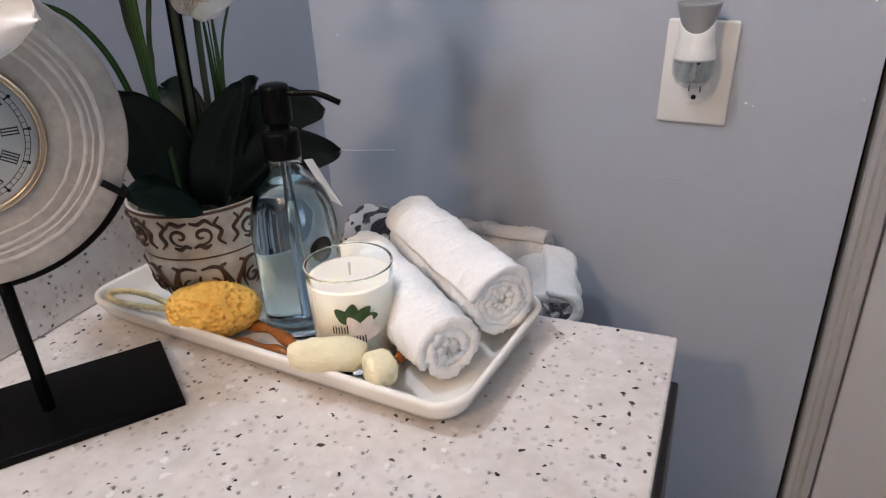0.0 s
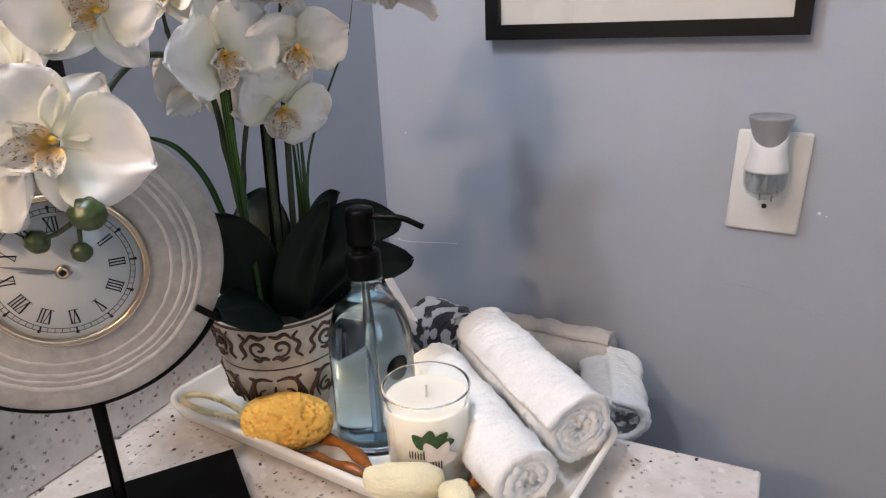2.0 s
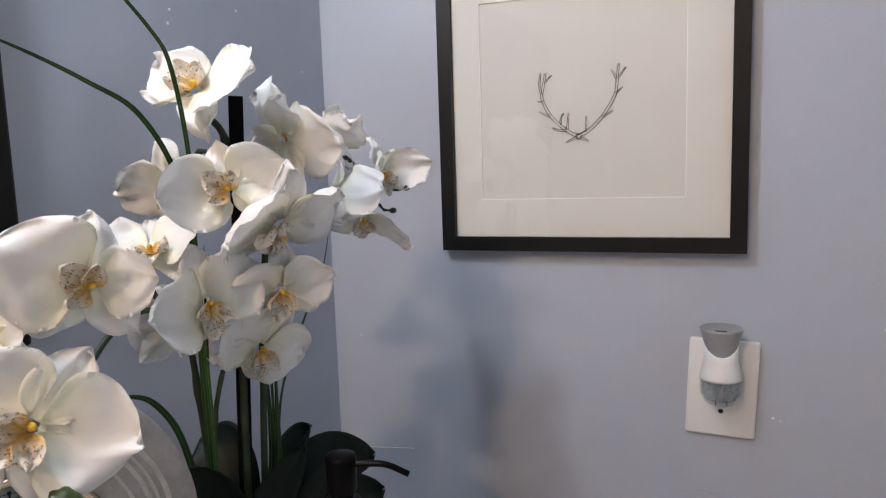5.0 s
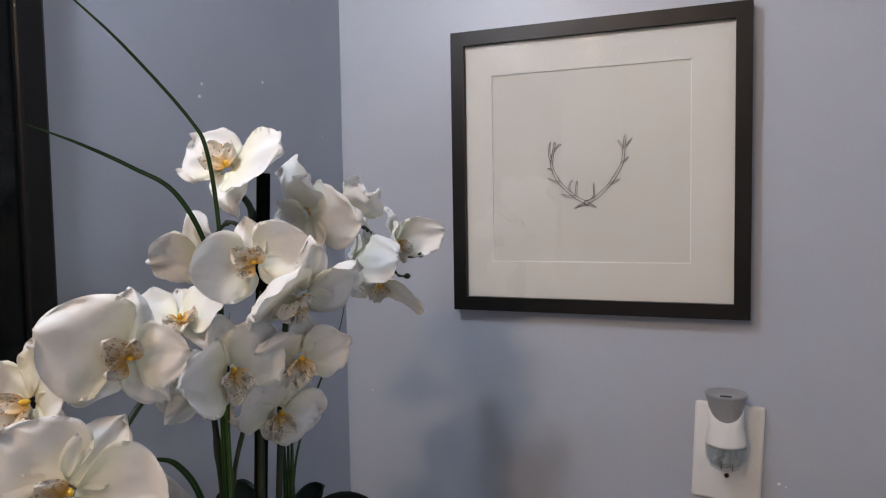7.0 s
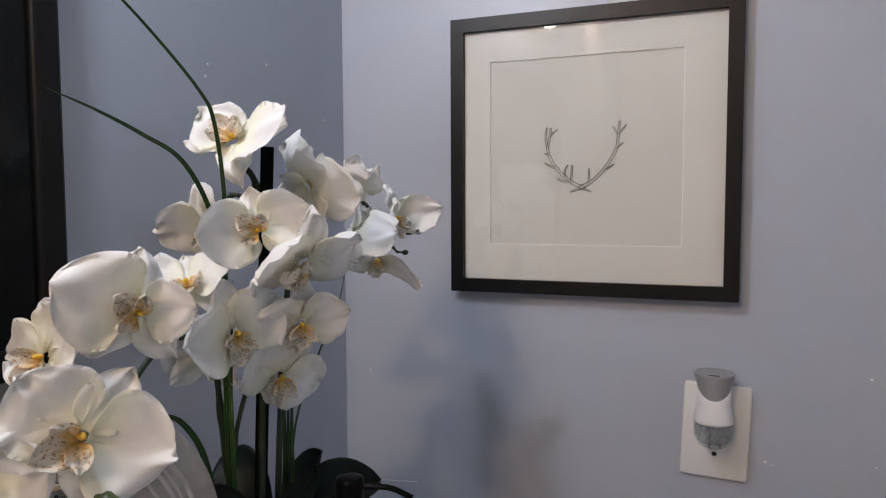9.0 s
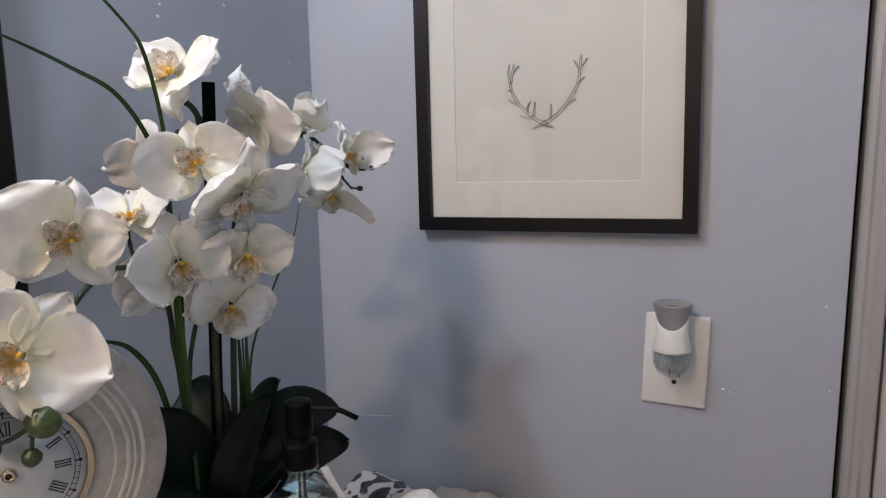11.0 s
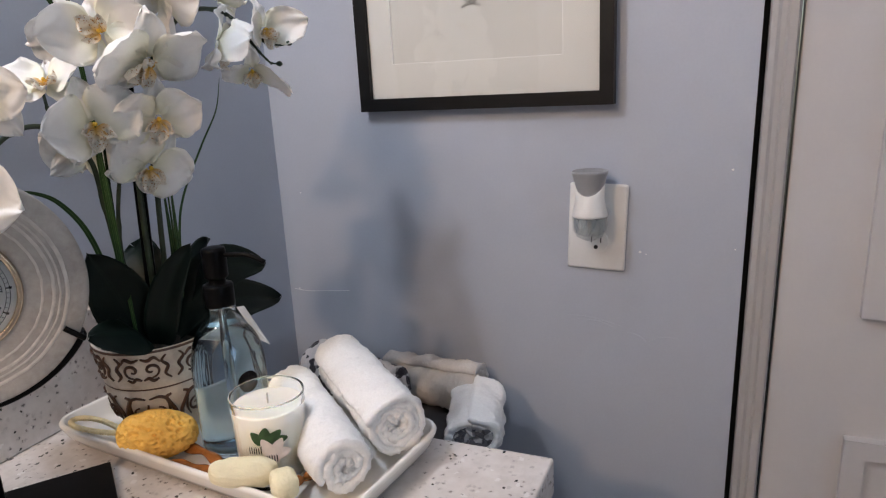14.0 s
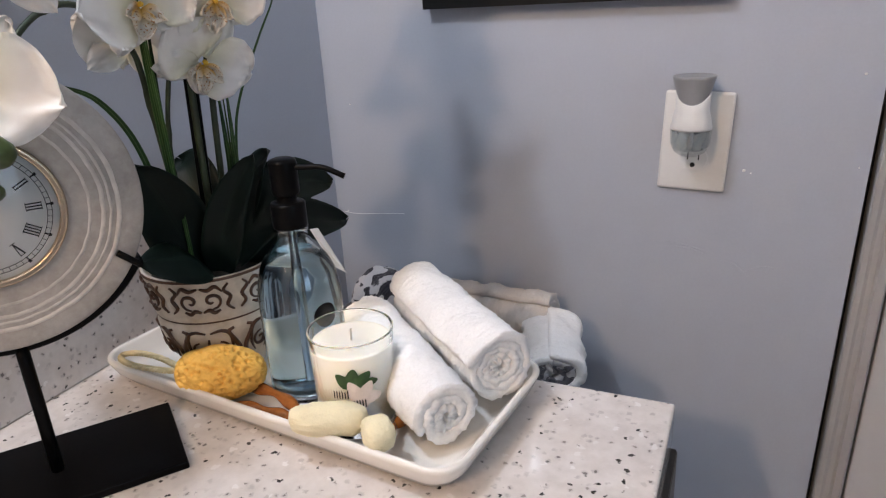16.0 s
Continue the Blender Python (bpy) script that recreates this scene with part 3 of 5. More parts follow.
# ribs moulded in the vial
for k in range(9):
    a = 0.70 * k
    part("rib", tube([(PC[0] + 0.018 * math.cos(a), PC[1] + 0.018 * math.sin(a), 1.022), (PC[0] + 0.0195 * math.cos(a + 0.3), PC[1] + 0.0195 * math.sin(a + 0.3), 1.032), (PC[0] + 0.0195 * math.cos(a + 0.5), PC[1] + 0.0195 * math.sin(a + 0.5), 1.042)], 0.0012, 6, 4), M_TUBE, fresh)

# specks of filler and a scuff on the painted walls
for x, z, r in ((0.2085, 0.9865, 0.0022), (0.2165, 0.9835, 0.0011), (0.3220, 1.1020, 0.0018), (0.330, 0.996, 0.0012), (-0.345, 1.060, 0.0012), (-0.368, 0.890, 0.0014)):
    part("filler_speck", ball((x, YS, z), (r, 0.0012, r * 0.8), None, 10, 6), M_PLASTIC, wall_side)
for y, z, r in ((0.560, 1.469, 0.0016), (0.556, 1.455, 0.0018), (0.670, 1.489, 0.0018), (0.809, 1.436, 0.0015), (0.612, 1.318, 0.0012)):
    part("filler_speck", ball((XB, y, z), (0.0012, r, r), None, 10, 6), M_PLASTIC, wall_back)
part("scuff", tube([(-0.377, YS - 0.0002, 0.889), (-0.350, YS - 0.0002, 0.887), (-0.310, YS - 0.0002, 0.890), (-0.267, YS - 0.0002, 0.8935)], 0.0008, 6, 5, flat=0.5), M_TAG, wall_side)

# low ridges left in the paint
for run in (((0.105, YS - 0.0001, 0.885), (0.141, YS - 0.0001, 0.884), (0.185, YS - 0.0001, 0.874)),
            ((0.213, YS - 0.0001, 0.849), (0.238, YS - 0.0001, 0.862), (0.262, YS - 0.0001, 0.863)),
            ((0.121, YS - 0.0001, 0.880), (0.151, YS - 0.0001, 0.879), (0.175, YS - 0.0001, 0.871)),
            ((0.190, YS - 0.0001, 0.866), (0.209, YS - 0.0001, 0.862), (0.227, YS - 0.0001, 0.847))):
    part("paint_ridge", tube(run, lambda u: 0.0001 + 0.0009 * math.sin(math.pi * min(1, max(0, u))), 6, 6, flat=0.6), M_WALL, wall_side)

# ---------- clock ----------
CC = Vector((-0.249, 0.240, 1.091))
CN = Vector((0.8, -0.6, 0.0))
CA = Vector((0.6, 0.8, 0.0))
CM = Matrix((CA, Vector((0, 0, 1)), CN)).transposed().to_4x4()     # local x along, y up, z out of the dial
CM = Matrix.Translation(CC) @ CM @ Matrix.Diagonal((0.975, 0.975, 1, 1))
clock = thing("table_clock", (CC.x - 0.02, CC.y - 0.01, ZC), "round grey marble table clock with roman dial on black stand", "clock")


def turned(profile, m, seg=64):
    """A turned shape whose axis is the local z of m; profile in (radius, z)."""
    b = lathe(profile, (0, 0, 0), seg)
    b.transform(m)
    return b


part("marble_disc", turned([(0.050, -0.009), (0.0985, -0.009), (0.1015, -0.006), (0.102, 0.0), (0.1015, 0.006), (0.0990, 0.0085),
                            (0.0905, 0.0092), (0.0852, 0.0094), (0.0800, 0.0096), (0.0700, 0.0098), (0.056, 0.0100), (0.050, 0.0095), (0.050, -0.009)], CM, 96), M_MARBLE, clock)
for rr, half in ((0.0660, 0.0009), (0.0745, 0.0012), (0.0792, 0.0006), (0.0848, 0.0012)):
    def worn(a, i, r, z, rr=rr):
        d = Vector((math.cos(a), math.sin(a), rr * 40))
        return r + 0.0007 * noise.noise(d * 9), z + 0.00045 * noise.noise(d * 14)

    g = lathe([(rr - half - 0.0008, 0.0088), (rr - half, 0.0102), (rr + half, 0.0101), (rr + half + 0.0008, 0.0086)], (0, 0, 0), 128, shape=worn)
    g.transform(CM)
    part("groove", g, M_GROOVE, clock, "pale worn ring")
DM = CM @ Matrix.Diagonal((0.915, 0.915, 1, 1))
part("bezel", turned([(0.0515, 0.0100), (0.0520, 0.0128), (0.0534, 0.0138), (0.0546, 0.0130), (0.0552, 0.0136), (0.0566, 0.0128), (0.0574, 0.0096), (0.056, 0.009)], DM, 96), M_GOLD, clock, "pale gold bezel ring")
dial = part("dial", turned([(0.0, 0.0098), (0.0525, 0.0098), (0.0525, 0.008), (0.0, 0.008)], DM, 64), M_DIAL, clock, "ivory dial")


def flat_bar(bm, m, x0, y0, x1, y1, w, z):
    """A thin bar on the dial from one point to another."""
    a, b = Vector((x0, y0, 0)), Vector((x1, y1, 0))
    n = Vector((-(b - a).y, (b - a).x, 0)).normalized() * w / 2
    vs = [bm.verts.new(m @ (p + Vector((0, 0, z)))) for p in (a + n, b + n, b - n, a - n)]
    bm.faces.new(vs)


bm = bmesh.new()
for ring in (0.0435, 0.0468):
    for k in range(120):
        a0, a1 = math.radians(3 * k), math.radians(3 * k + 3)
        flat_bar(bm, DM, ring * math.sin(a0), ring * math.cos(a0), ring * math.sin(a1), ring * math.cos(a1), 0.00045, 0.0101)
for k in range(60):
    a = math.radians(6 * k)
    flat_bar(bm, DM, 0.0435 * math.sin(a), 0.0435 * math.cos(a), 0.0468 * math.sin(a), 0.0468 * math.cos(a), 0.0012 if k % 5 == 0 else 0.0004, 0.0101)
    if k % 5 == 0:
        flat_bar(bm, DM, 0.0462 * math.sin(a), 0.0462 * math.cos(a), 0.0485 * math.sin(a), 0.0485 * math.cos(a), 0.0022, 0.0102)
part("minute_track", bm, M_INK, dial, "", False)
ROMAN = ["XII", "I", "II", "III", "IIII", "V", "VI", "VII", "VIII", "IX", "X", "XI"]
for k, word in enumerate(ROMAN):
    a = math.radians(30 * k)
    up = Vector((math.sin(a), math.cos(a), 0))
    right = Vector((math.cos(a), -math.sin(a), 0))
    wid = {"I": 0.0022, "V": 0.0046, "X": 0.0046}
    total = sum(wid[c] for c in word)
    x = -total / 2
    bm = bmesh.new()

    def stroke(xa, ya, xb, yb, w):
        p, q = right * xa + up * ya, right * xb + up * yb
        flat_bar(bm, DM, p.x, p.y, q.x, q.y, w, 0.0102)

    lo_, hi_ = 0.0300, 0.0405
    for c in word:
        if c == "I":
            stroke(x + 0.0011, lo_, x + 0.0011, hi_, 0.0010)
        elif c == "V":
            stroke(x + 0.0004, hi_, x + 0.0023, lo_, 0.0012)
            stroke(x + 0.0042, hi_, x + 0.0023, lo_, 0.0006)
        else:
            stroke(x + 0.0004, hi_, x + 0.0042, lo_, 0.0012)
            stroke(x + 0.0042, hi_, x + 0.0004, lo_, 0.0006)
        x += wid[c]
    stroke(-total / 2, lo_, total / 2, lo_, 0.0005)
    stroke(-total / 2, hi_, total / 2, hi_, 0.0005)
    part("numeral", bm, M_INK, dial, "", False)
for ang, ln, w in ((-72, 0.040, 0.0012), (-78, 0.027, 0.0016)):
    a = math.radians(ang)
    bm = bmesh.new()
    d, n = Vector((math.sin(a), math.cos(a), 0)), Vector((math.cos(a), -math.sin(a), 0))
    pts = [n * w * -0.5 - d * 0.006, n * w * 0.5 - d * 0.006, n * w * 0.9 + d * ln * 0.6, d * ln, n * w * -0.9 + d * ln * 0.6]
    f = bm.faces.new([bm.verts.new(DM @ (p + Vector((0, 0, 0.0118)))) for p in pts])
    g = bmesh.ops.extrude_face_region(bm, geom=[f])
    bmesh.ops.translate(bm, verts=[v for v in g["geom"] if isinstance(v, bmesh.types.BMVert)], vec=CN * 0.0005)
    part("hand_pointer", bm, M_GREYPLASTIC, dial, "slim grey pointer", False)
part("boss", turned([(0.0052, 0.0100), (0.0052, 0.0125), (0.0040, 0.0140), (0.0022, 0.0142), (0.0022, 0.0125), (0.0, 0.0125)], DM, 24), M_GOLD, dial)
part("boss_pin", turned([(0.0020, 0.0126), (0.0020, 0.0138), (0.0, 0.0139)], DM, 12), M_DARK, dial)
dome = []
for k in range(13):
    u = k / 12
    dome.append((0.0520 * (1 - u), 0.0125 + 0.0085 * (1 - (1 - u) ** 2)))
part("glass_dome", turned(dome, DM, 64), M_THIN, clock, "domed clock glass").visible_shadow = False

# stand: arc under the disc with two clips, post and base plate
bm = bmesh.new()
arc = []
for k in range(41):
    a = math.radians(-148 + 116 * k / 40)
    arc.append(CM @ Vector((0.1045 * math.cos(a), 0.1045 * math.sin(a), -0.002)))
part("cradle", tube(arc, 0.0026, 8, 1, flat=1.6), M_BLACK, clock)
for a in (-32, -148):
    c, s = math.cos(math.radians(a)), math.sin(math.radians(a))
    tip = 0.0895
    pts = [CM @ Vector((0.1045 * c, 0.1045 * s, -0.012)), CM @ Vector((0.106 * c, 0.106 * s, 0.0)), CM @ Vector((0.1055 * c, 0.1055 * s, 0.0125)), CM @ Vector((tip * c + 0.0, tip * s + 0.004, 0.0130))]
    part("clip", tube(pts, 0.0025, 8, 1), M_BLACK, clock)
part("post", tube([CM @ Vector((0, -0.1035, -0.002)), CM @ Vector((0, -0.14, -0.002)), CM @ Vector((0, -0.213, -0.002))], 0.0046, 12, 2), M_BLACK, clock)
b = box((-0.125, -0.05, 0), (0.125, 0.05, 0.0065), 0.0010)
b.transform(Matrix.Translation((-0.2830, 0.2205, ZC + 0.0003)) @ Matrix((CA, -CN, Vector((0, 0, 1)))).transposed().to_4x4())
part("base_plate", b, M_BLACK, clock, "flat black metal base", False)

# ---------- ceramic tray ----------
TC, TU, TV = Vector((-0.1385, 0.4240, ZC)), Vector((0.9935, -0.1135, 0)), Vector((0.1135, 0.9935, 0))
TM = Matrix.Translation(TC) @ Matrix((TU, TV, Vector((0, 0, 1)))).transposed().to_4x4()


def rounded_ring(hx, hy, r, z, n=8):
    out = []
    for cx, cy, a0 in ((hx - r, hy - r, 0), (-hx + r, hy - r, 90), (-hx + r, -hy + r, 180), (hx - r, -hy + r, 270)):
        for k in range(n + 1):
            a = math.radians(a0 + 90 * k / n)
            out.append(Vector((cx + r * math.cos(a), cy + r * math.sin(a), z)))
    return out


def ring_loft(rings, bm=None, cap_first=True, cap_last=True):
    out = bm or bmesh.new()
    vs = [[out.verts.new(p) for p in r] for r in rings]
    n = len(vs[0])
    for a, b in zip(vs, vs[1:]):
        for k in range(n):
            out.faces.new((a[k], a[(k + 1) % n], b[(k + 1) % n], b[k]))
    if cap_first:
        out.faces.new(vs[0][::-1])
    if cap_last:
        out.faces.new(vs[-1])
    bmesh.ops.recalc_face_normals(out, faces=out.faces[:])
    return out


TX, TY = 0.197, 0.088
bm = ring_loft([rounded_ring(TX - 0.022, TY - 0.022, 0.016, 0.0004), rounded_ring(TX - 0.016, TY - 0.016, 0.020, 0.0012), rounded_ring(TX - 0.006, TY - 0.006, 0.024, 0.014),
                rounded_ring(TX - 0.001, TY - 0.001, 0.026, 0.0255), rounded_ring(TX, TY, 0.027, 0.0285), rounded_ring(TX - 0.0012, TY - 0.0012, 0.026, 0.0305), rounded_ring(TX - 0.0042, TY - 0.0042, 0.024, 0.0308),
                rounded_ring(TX - 0.0062, TY - 0.0062, 0.022, 0.0285), rounded_ring(TX - 0.011, TY - 0.011, 0.020, 0.016), rounded_ring(TX - 0.018, TY - 0.018, 0.018, 0.0085), rounded_ring(TX - 0.030, TY - 0.030, 0.014, 0.0070)])
bm.transform(TM)
solid("serving_tray", bm, M_CERAMIC, "white glazed rectangular ceramic tray on the worktop", "tray", smooth=True)
ZF = ZC + 0.0072          # floor of the tray


def on_tray(u, v, z=0.0):
    return TM @ Vector((u, v, 0.0072 + z))


# ---------- flower pot ----------
PP = Vector((-0.2440, 0.4290, ZF))
pot = thing("flower_pot", PP, "cream ceramic pot with brown scroll relief", "flower pot")
POT = [(0.0, 0.0), (0.034, 0.0), (0.036, 0.002), (0.0375, 0.008), (0.0425, 0.018), (0.0515, 0.036), (0.0555, 0.052), (0.0562, 0.062), (0.0550, 0.068), (0.0568, 0.071), (0.0570, 0.076), (0.0590, 0.094), (0.0615, 0.106), (0.0630, 0.110),
       (0.0622, 0.1125), (0.0595, 0.1125), (0.0585, 0.106), (0.0565, 0.098), (0.0, 0.096)]
part("bowl", lathe(POT, PP, 72), M_POT, pot)
part("moss", lathe([(0.0568, 0.0985), (0.050, 0.103), (0.036, 0.108), (0.018, 0.109), (0.0, 0.107)], PP, 40, shape=lambda a, i, r, z: (r, z + 0.004 * noise.noise(Vector((9 * math.cos(a) * r * 12, 9 * math.sin(a) * r * 12, i))))), M_SOIL, pot, "dark moss filling")


def pot_radius(z):
    for (r0, z0), (r1, z1) in zip(POT[1:13], POT[2:14]):
        if z0 <= z <= z1:
            return r0 + (r1 - r0) * (z - z0) / max(1e-6, z1 - z0)
    return 0.063


def on_pot(s, z, out=0.0):
    """A point on the pot's side: s metres round it, z metres up."""
    r = pot_radius(z) + out
    a = s / 0.056
    return PP + Vector((r * math.cos(a), r * math.sin(a), z))


def scroll(cx, cz, size, turns, hand_ed, start):
    out = []
    n = 14
    for k in range(n + 1):
        u = k / n
        a = start + hand_ed * turns * 2 * math.pi * u
        r = size * (1 - 0.82 * u)
        out.append((cx + r * math.cos(a), cz + r * math.sin(a)))
    return out


random.seed(5)
SPAN = 2 * math.pi * 0.056
for k in range(12):
    s0 = SPAN * k / 12
    lines = []
    if k % 2 == 0:
        for sg in (1, -1):
            lines += [(scroll(s0 + sg * 0.0095, 0.040, 0.0085, 1.15, -sg, 0.5 * math.pi), 0.0013), (scroll(s0 + sg * 0.009, 0.091, 0.0085, 1.1, sg, -0.5 * math.pi), 0.0013)]
            lines.append(([(s0 + sg * 0.002, 0.058), (s0 + sg * 0.012, 0.060), (s0 + sg * 0.019, 0.055), (s0 + sg * 0.020, 0.040), (s0 + sg * 0.014, 0.028)], 0.0014))
            lines.append(([(s0 + sg * 0.001, 0.080), (s0 + sg * 0.006, 0.082), (s0 + sg * 0.010, 0.079), (s0 + sg * 0.015, 0.081)], 0.0016))
            lines.append(([(s0 + sg * 0.001, 0.104), (s0 + sg * 0.007, 0.102), (s0 + sg * 0.013, 0.105), (s0 + sg * 0.018, 0.099)], 0.0016))
        lines.append(([(s0, 0.026), (s0 + 0.001, 0.034), (s0 - 0.001, 0.044), (s0, 0.052)], 0.0010))
    else:
        for sg in (1, -1):
            lines.append(([(s0 + sg * 0.001, 0.022), (s0 + sg * 0.004, 0.030), (s0 + sg * 0.0035, 0.040), (s0 + sg * 0.008, 0.050), (s0 + sg * 0.011, 0.058), (s0 + sg * 0.006, 0.061)], 0.0016))
            lines.append(([(s0 + sg * 0.003, 0.079), (s0 + sg * 0.008, 0.085), (s0 + sg * 0.005, 0.093), (s0 + sg * 0.010, 0.100), (s0 + sg * 0.006, 0.106)], 0.0015))
    bm = bmesh.new()
    for pts, w in lines:
        tube([on_pot(s, z, 0.0002) for s, z in pts], lambda u, w=w: w * (0.95 + 0.85 * math.sin(math.pi * min(1, u * 1.05))), 6, 4, bm, 0.7)
    part("scroll_relief", bm, M_SCROLL, pot, "brown scroll relief")

part("rim_wash", lathe([(0.0631, 0.1098), (0.0634, 0.1104), (0.0630, 0.1114), (0.0624, 0.1122)], PP, 72), M_SCROLL, pot, "brown glazed rim")
part("waist_line", lathe([(0.0548, 0.0672), (0.0560, 0.0684), (0.0560, 0.0692), (0.0556, 0.0702)], PP, 72), M_SCROLL, pot, "brown line at the waist")

# ---------- soap bottle ----------
BP = Vector((-0.1375, 0.4175, ZF))
bottle = thing("soap_dispenser", BP, "clear glass bottle of pale blue soap with black pump", "soap dispenser")
OUT = [(0.0, 0.0), (0.031, 0.0), (0.0345, 0.0022), (0.0358, 0.006), (0.0360, 0.012), (0.0360, 0.092), (0.0352, 0.102), (0.0325, 0.116), (0.0275, 0.128), (0.0205, 0.1375), (0.0150, 0.1430), (0.0134, 0.1475), (0.0134, 0.1510), (0.0146, 0.1520), (0.0146, 0.1555), (0.0132, 0.1570), (0.0132, 0.1600)]
INN = [(0.0115, 0.1600), (0.0115, 0.1475), (0.0128, 0.1430), (0.0182, 0.1360), (0.0252, 0.1262), (0.0302, 0.1145), (0.0328, 0.1015), (0.0336, 0.092), (0.0336, 0.014), (0.031, 0.008), (0.0, 0.0065)]
part("glass_body", lathe(OUT + INN, BP, 56), M_GLASS, bottle, "clear glass body").visible_shadow = False
part("soap", lathe([(0.0, 0.0058), (0.0314, 0.0076), (0.0342, 0.014), (0.0342, 0.092), (0.0334, 0.1016), (0.0308, 0.1147), (0.0262, 0.1255), (0.0215, 0.1320), (0.0, 0.1320)], BP, 48), M_SOAP, bottle, "pale blue liquid soap").visible_shadow = False
part("dip_tube", lathe([(0.0, 0.012), (0.0036, 0.012), (0.0036, 0.160), (0.0, 0.160)], BP, 14), M_TUBE, bottle, "clear dip tube")
part("collar", lathe([(0.0, 0.1550), (0.0142, 0.1550), (0.0146, 0.1565), (0.0146, 0.1745), (0.0140, 0.1762), (0.0115, 0.1772), (0.0082, 0.1776), (0.0082, 0.1840), (0.0, 0.184)], BP, 40), M_BLACK, bottle, "black pump collar")
head = part("pump_head", lathe([(0.0, 0.1835), (0.0080, 0.1800), (0.0081, 0.1815), (0.0108, 0.1835), (0.0115, 0.1850), (0.0117, 0.2095), (0.0110, 0.2122), (0.0082, 0.2134), (0.0, 0.2137)], BP, 40), M_BLACK, bottle)
sp0, sp1 = BP + Vector((0, 0, 0.2060)), Vector((-0.0865, 0.4290, 1.0755))
mid = sp0.lerp(sp1, 0.66)
mid.z = sp0.z - 0.0005
part("spout", tube([sp0, sp0.lerp(mid, 0.5), mid, sp1], 0.0024, 12, 6), M_BLACK, head)
# hang tag on a cord
tg = [Vector((-0.1200, 0.4200, 1.0300)), Vector((-0.1170, 0.4270, 1.0290)), Vector((-0.1060, 0.4460, 0.9820)), Vector((-0.1150, 0.4400, 0.9900))]
bm = bmesh.new()
for off in (0, 1):
    d = Vector((0.0003, -0.0006, 0)) * (1 if off else -1)
    vs = [bm.verts.new(p + d) for p in tg]
    bm.faces.new(vs if off else vs[::-1])
bm.verts.ensure_lookup_table()
for k in range(4):
    q = (k + 1) % 4
    bm.faces.new((bm.verts[k], bm.verts[q], bm.verts[4 + q], bm.verts[4 + k]))
part("hang_tag", bm, M_TAG, bottle, "white card hang tag", False)
part("tag_cord", tube([BP + Vector((0.013, -0.008, 0.1495)), Vector((-0.1225, 0.4120, 1.0300)), Vector((-0.1190, 0.4205, 1.0240))], 0.0007, 6, 5), M_BLACK, bottle)
# small round dark sticker on the glass
aim = (Vector((0.15, -0.02)) - Vector(BP.xy)).normalized()
ang0 = math.atan2(aim.y, aim.x)
bm = bmesh.new()
cz = 0.083
rim = []
for k in range(24):
    a = 2 * math.pi * k / 24
    th = ang0 + 0.62 + 0.0108 * math.cos(a) / 0.0362
    rim.append(bm.verts.new(BP + Vector((0.0364 * math.cos(th), 0.0364 * math.sin(th), cz + 0.0108 * math.sin(a)))))
bm.faces.new(rim)
part("sticker", bm, M_STICKER, bottle, "round dark sticker", False)

# ---------- candle ----------
KP = Vector((-0.0690, 0.3865, ZF))
candle = thing("jar_candle", KP, "ivory candle in clear glass jar with floral label", "candle")
part("jar", lathe([(0.0, 0.0), (0.0305, 0.0), (0.0322, 0.0020), (0.0345, 0.0835), (0.0349, 0.0850), (0.0343, 0.0860), (0.0331, 0.0850), (0.0327, 0.0835), (0.0306, 0.0085), (0.0, 0.0070)], KP, 64), M_GLASS, candle, "clear tapered glass").visible_shadow = False
wax = part("wax", lathe([(0.0, 0.0065), (0.0310, 0.0082), (0.0331, 0.0730), (0.0322, 0.0748), (0.030, 0.0744), (0.012, 0.0740), (0.0, 0.0738)], KP, 56), M_WAX, candle)
part("wick", tube([KP + Vector((0, 0, 0.072)), KP + Vector((0.0004, 0, 0.0790)), KP + Vector((0.0002, 0.0006, 0.0840))], 0.0009, 8, 4), M_WICK, candle)


def on_jar(s, z, out=0.0007):
    """A point on the jar's outside, s metres to the viewer's side of its front."""
    r = 0.0322 + 0.0023 * (z - 0.002) / 0.0815 + out
    a = KFRONT + s / r
    return KP + Vector((r * math.cos(a), r * math.sin(a), z))


KFRONT = math.atan2(-0.40, 0.24) + 0.10


def blob(points, out):
    bm = bmesh.new()
    c = bm.verts.new(on_jar(sum(p[0] for p in points) / len(points), sum(p[1] for p in points) / len(points), out))
    vs = [bm.verts.new(on_jar(s, z, out)) for s, z in points]
    for k in range(len(vs)):
        bm.faces.new((c, vs[k], vs[(k + 1) % len(vs)]))
    return bm


def leaf_shape(cx, cz, ang, ln, w):
    cx, cz, ln, w = cx * 1.2 - 0.0045, 0.0465 + (cz - 0.035) * 1.2, ln * 1.25, w * 1.25
    out = []
    for k in range(14):
        a = 2 * math.pi * k / 14
        x, y = ln / 2 * math.cos(a), w / 2 * math.sin(a) * (1 - 0.35 * math.cos(a))
        out.append((cx + x * math.cos(ang) - y * math.sin(ang), cz + x * math.sin(ang) + y * math.cos(ang)))
    return out


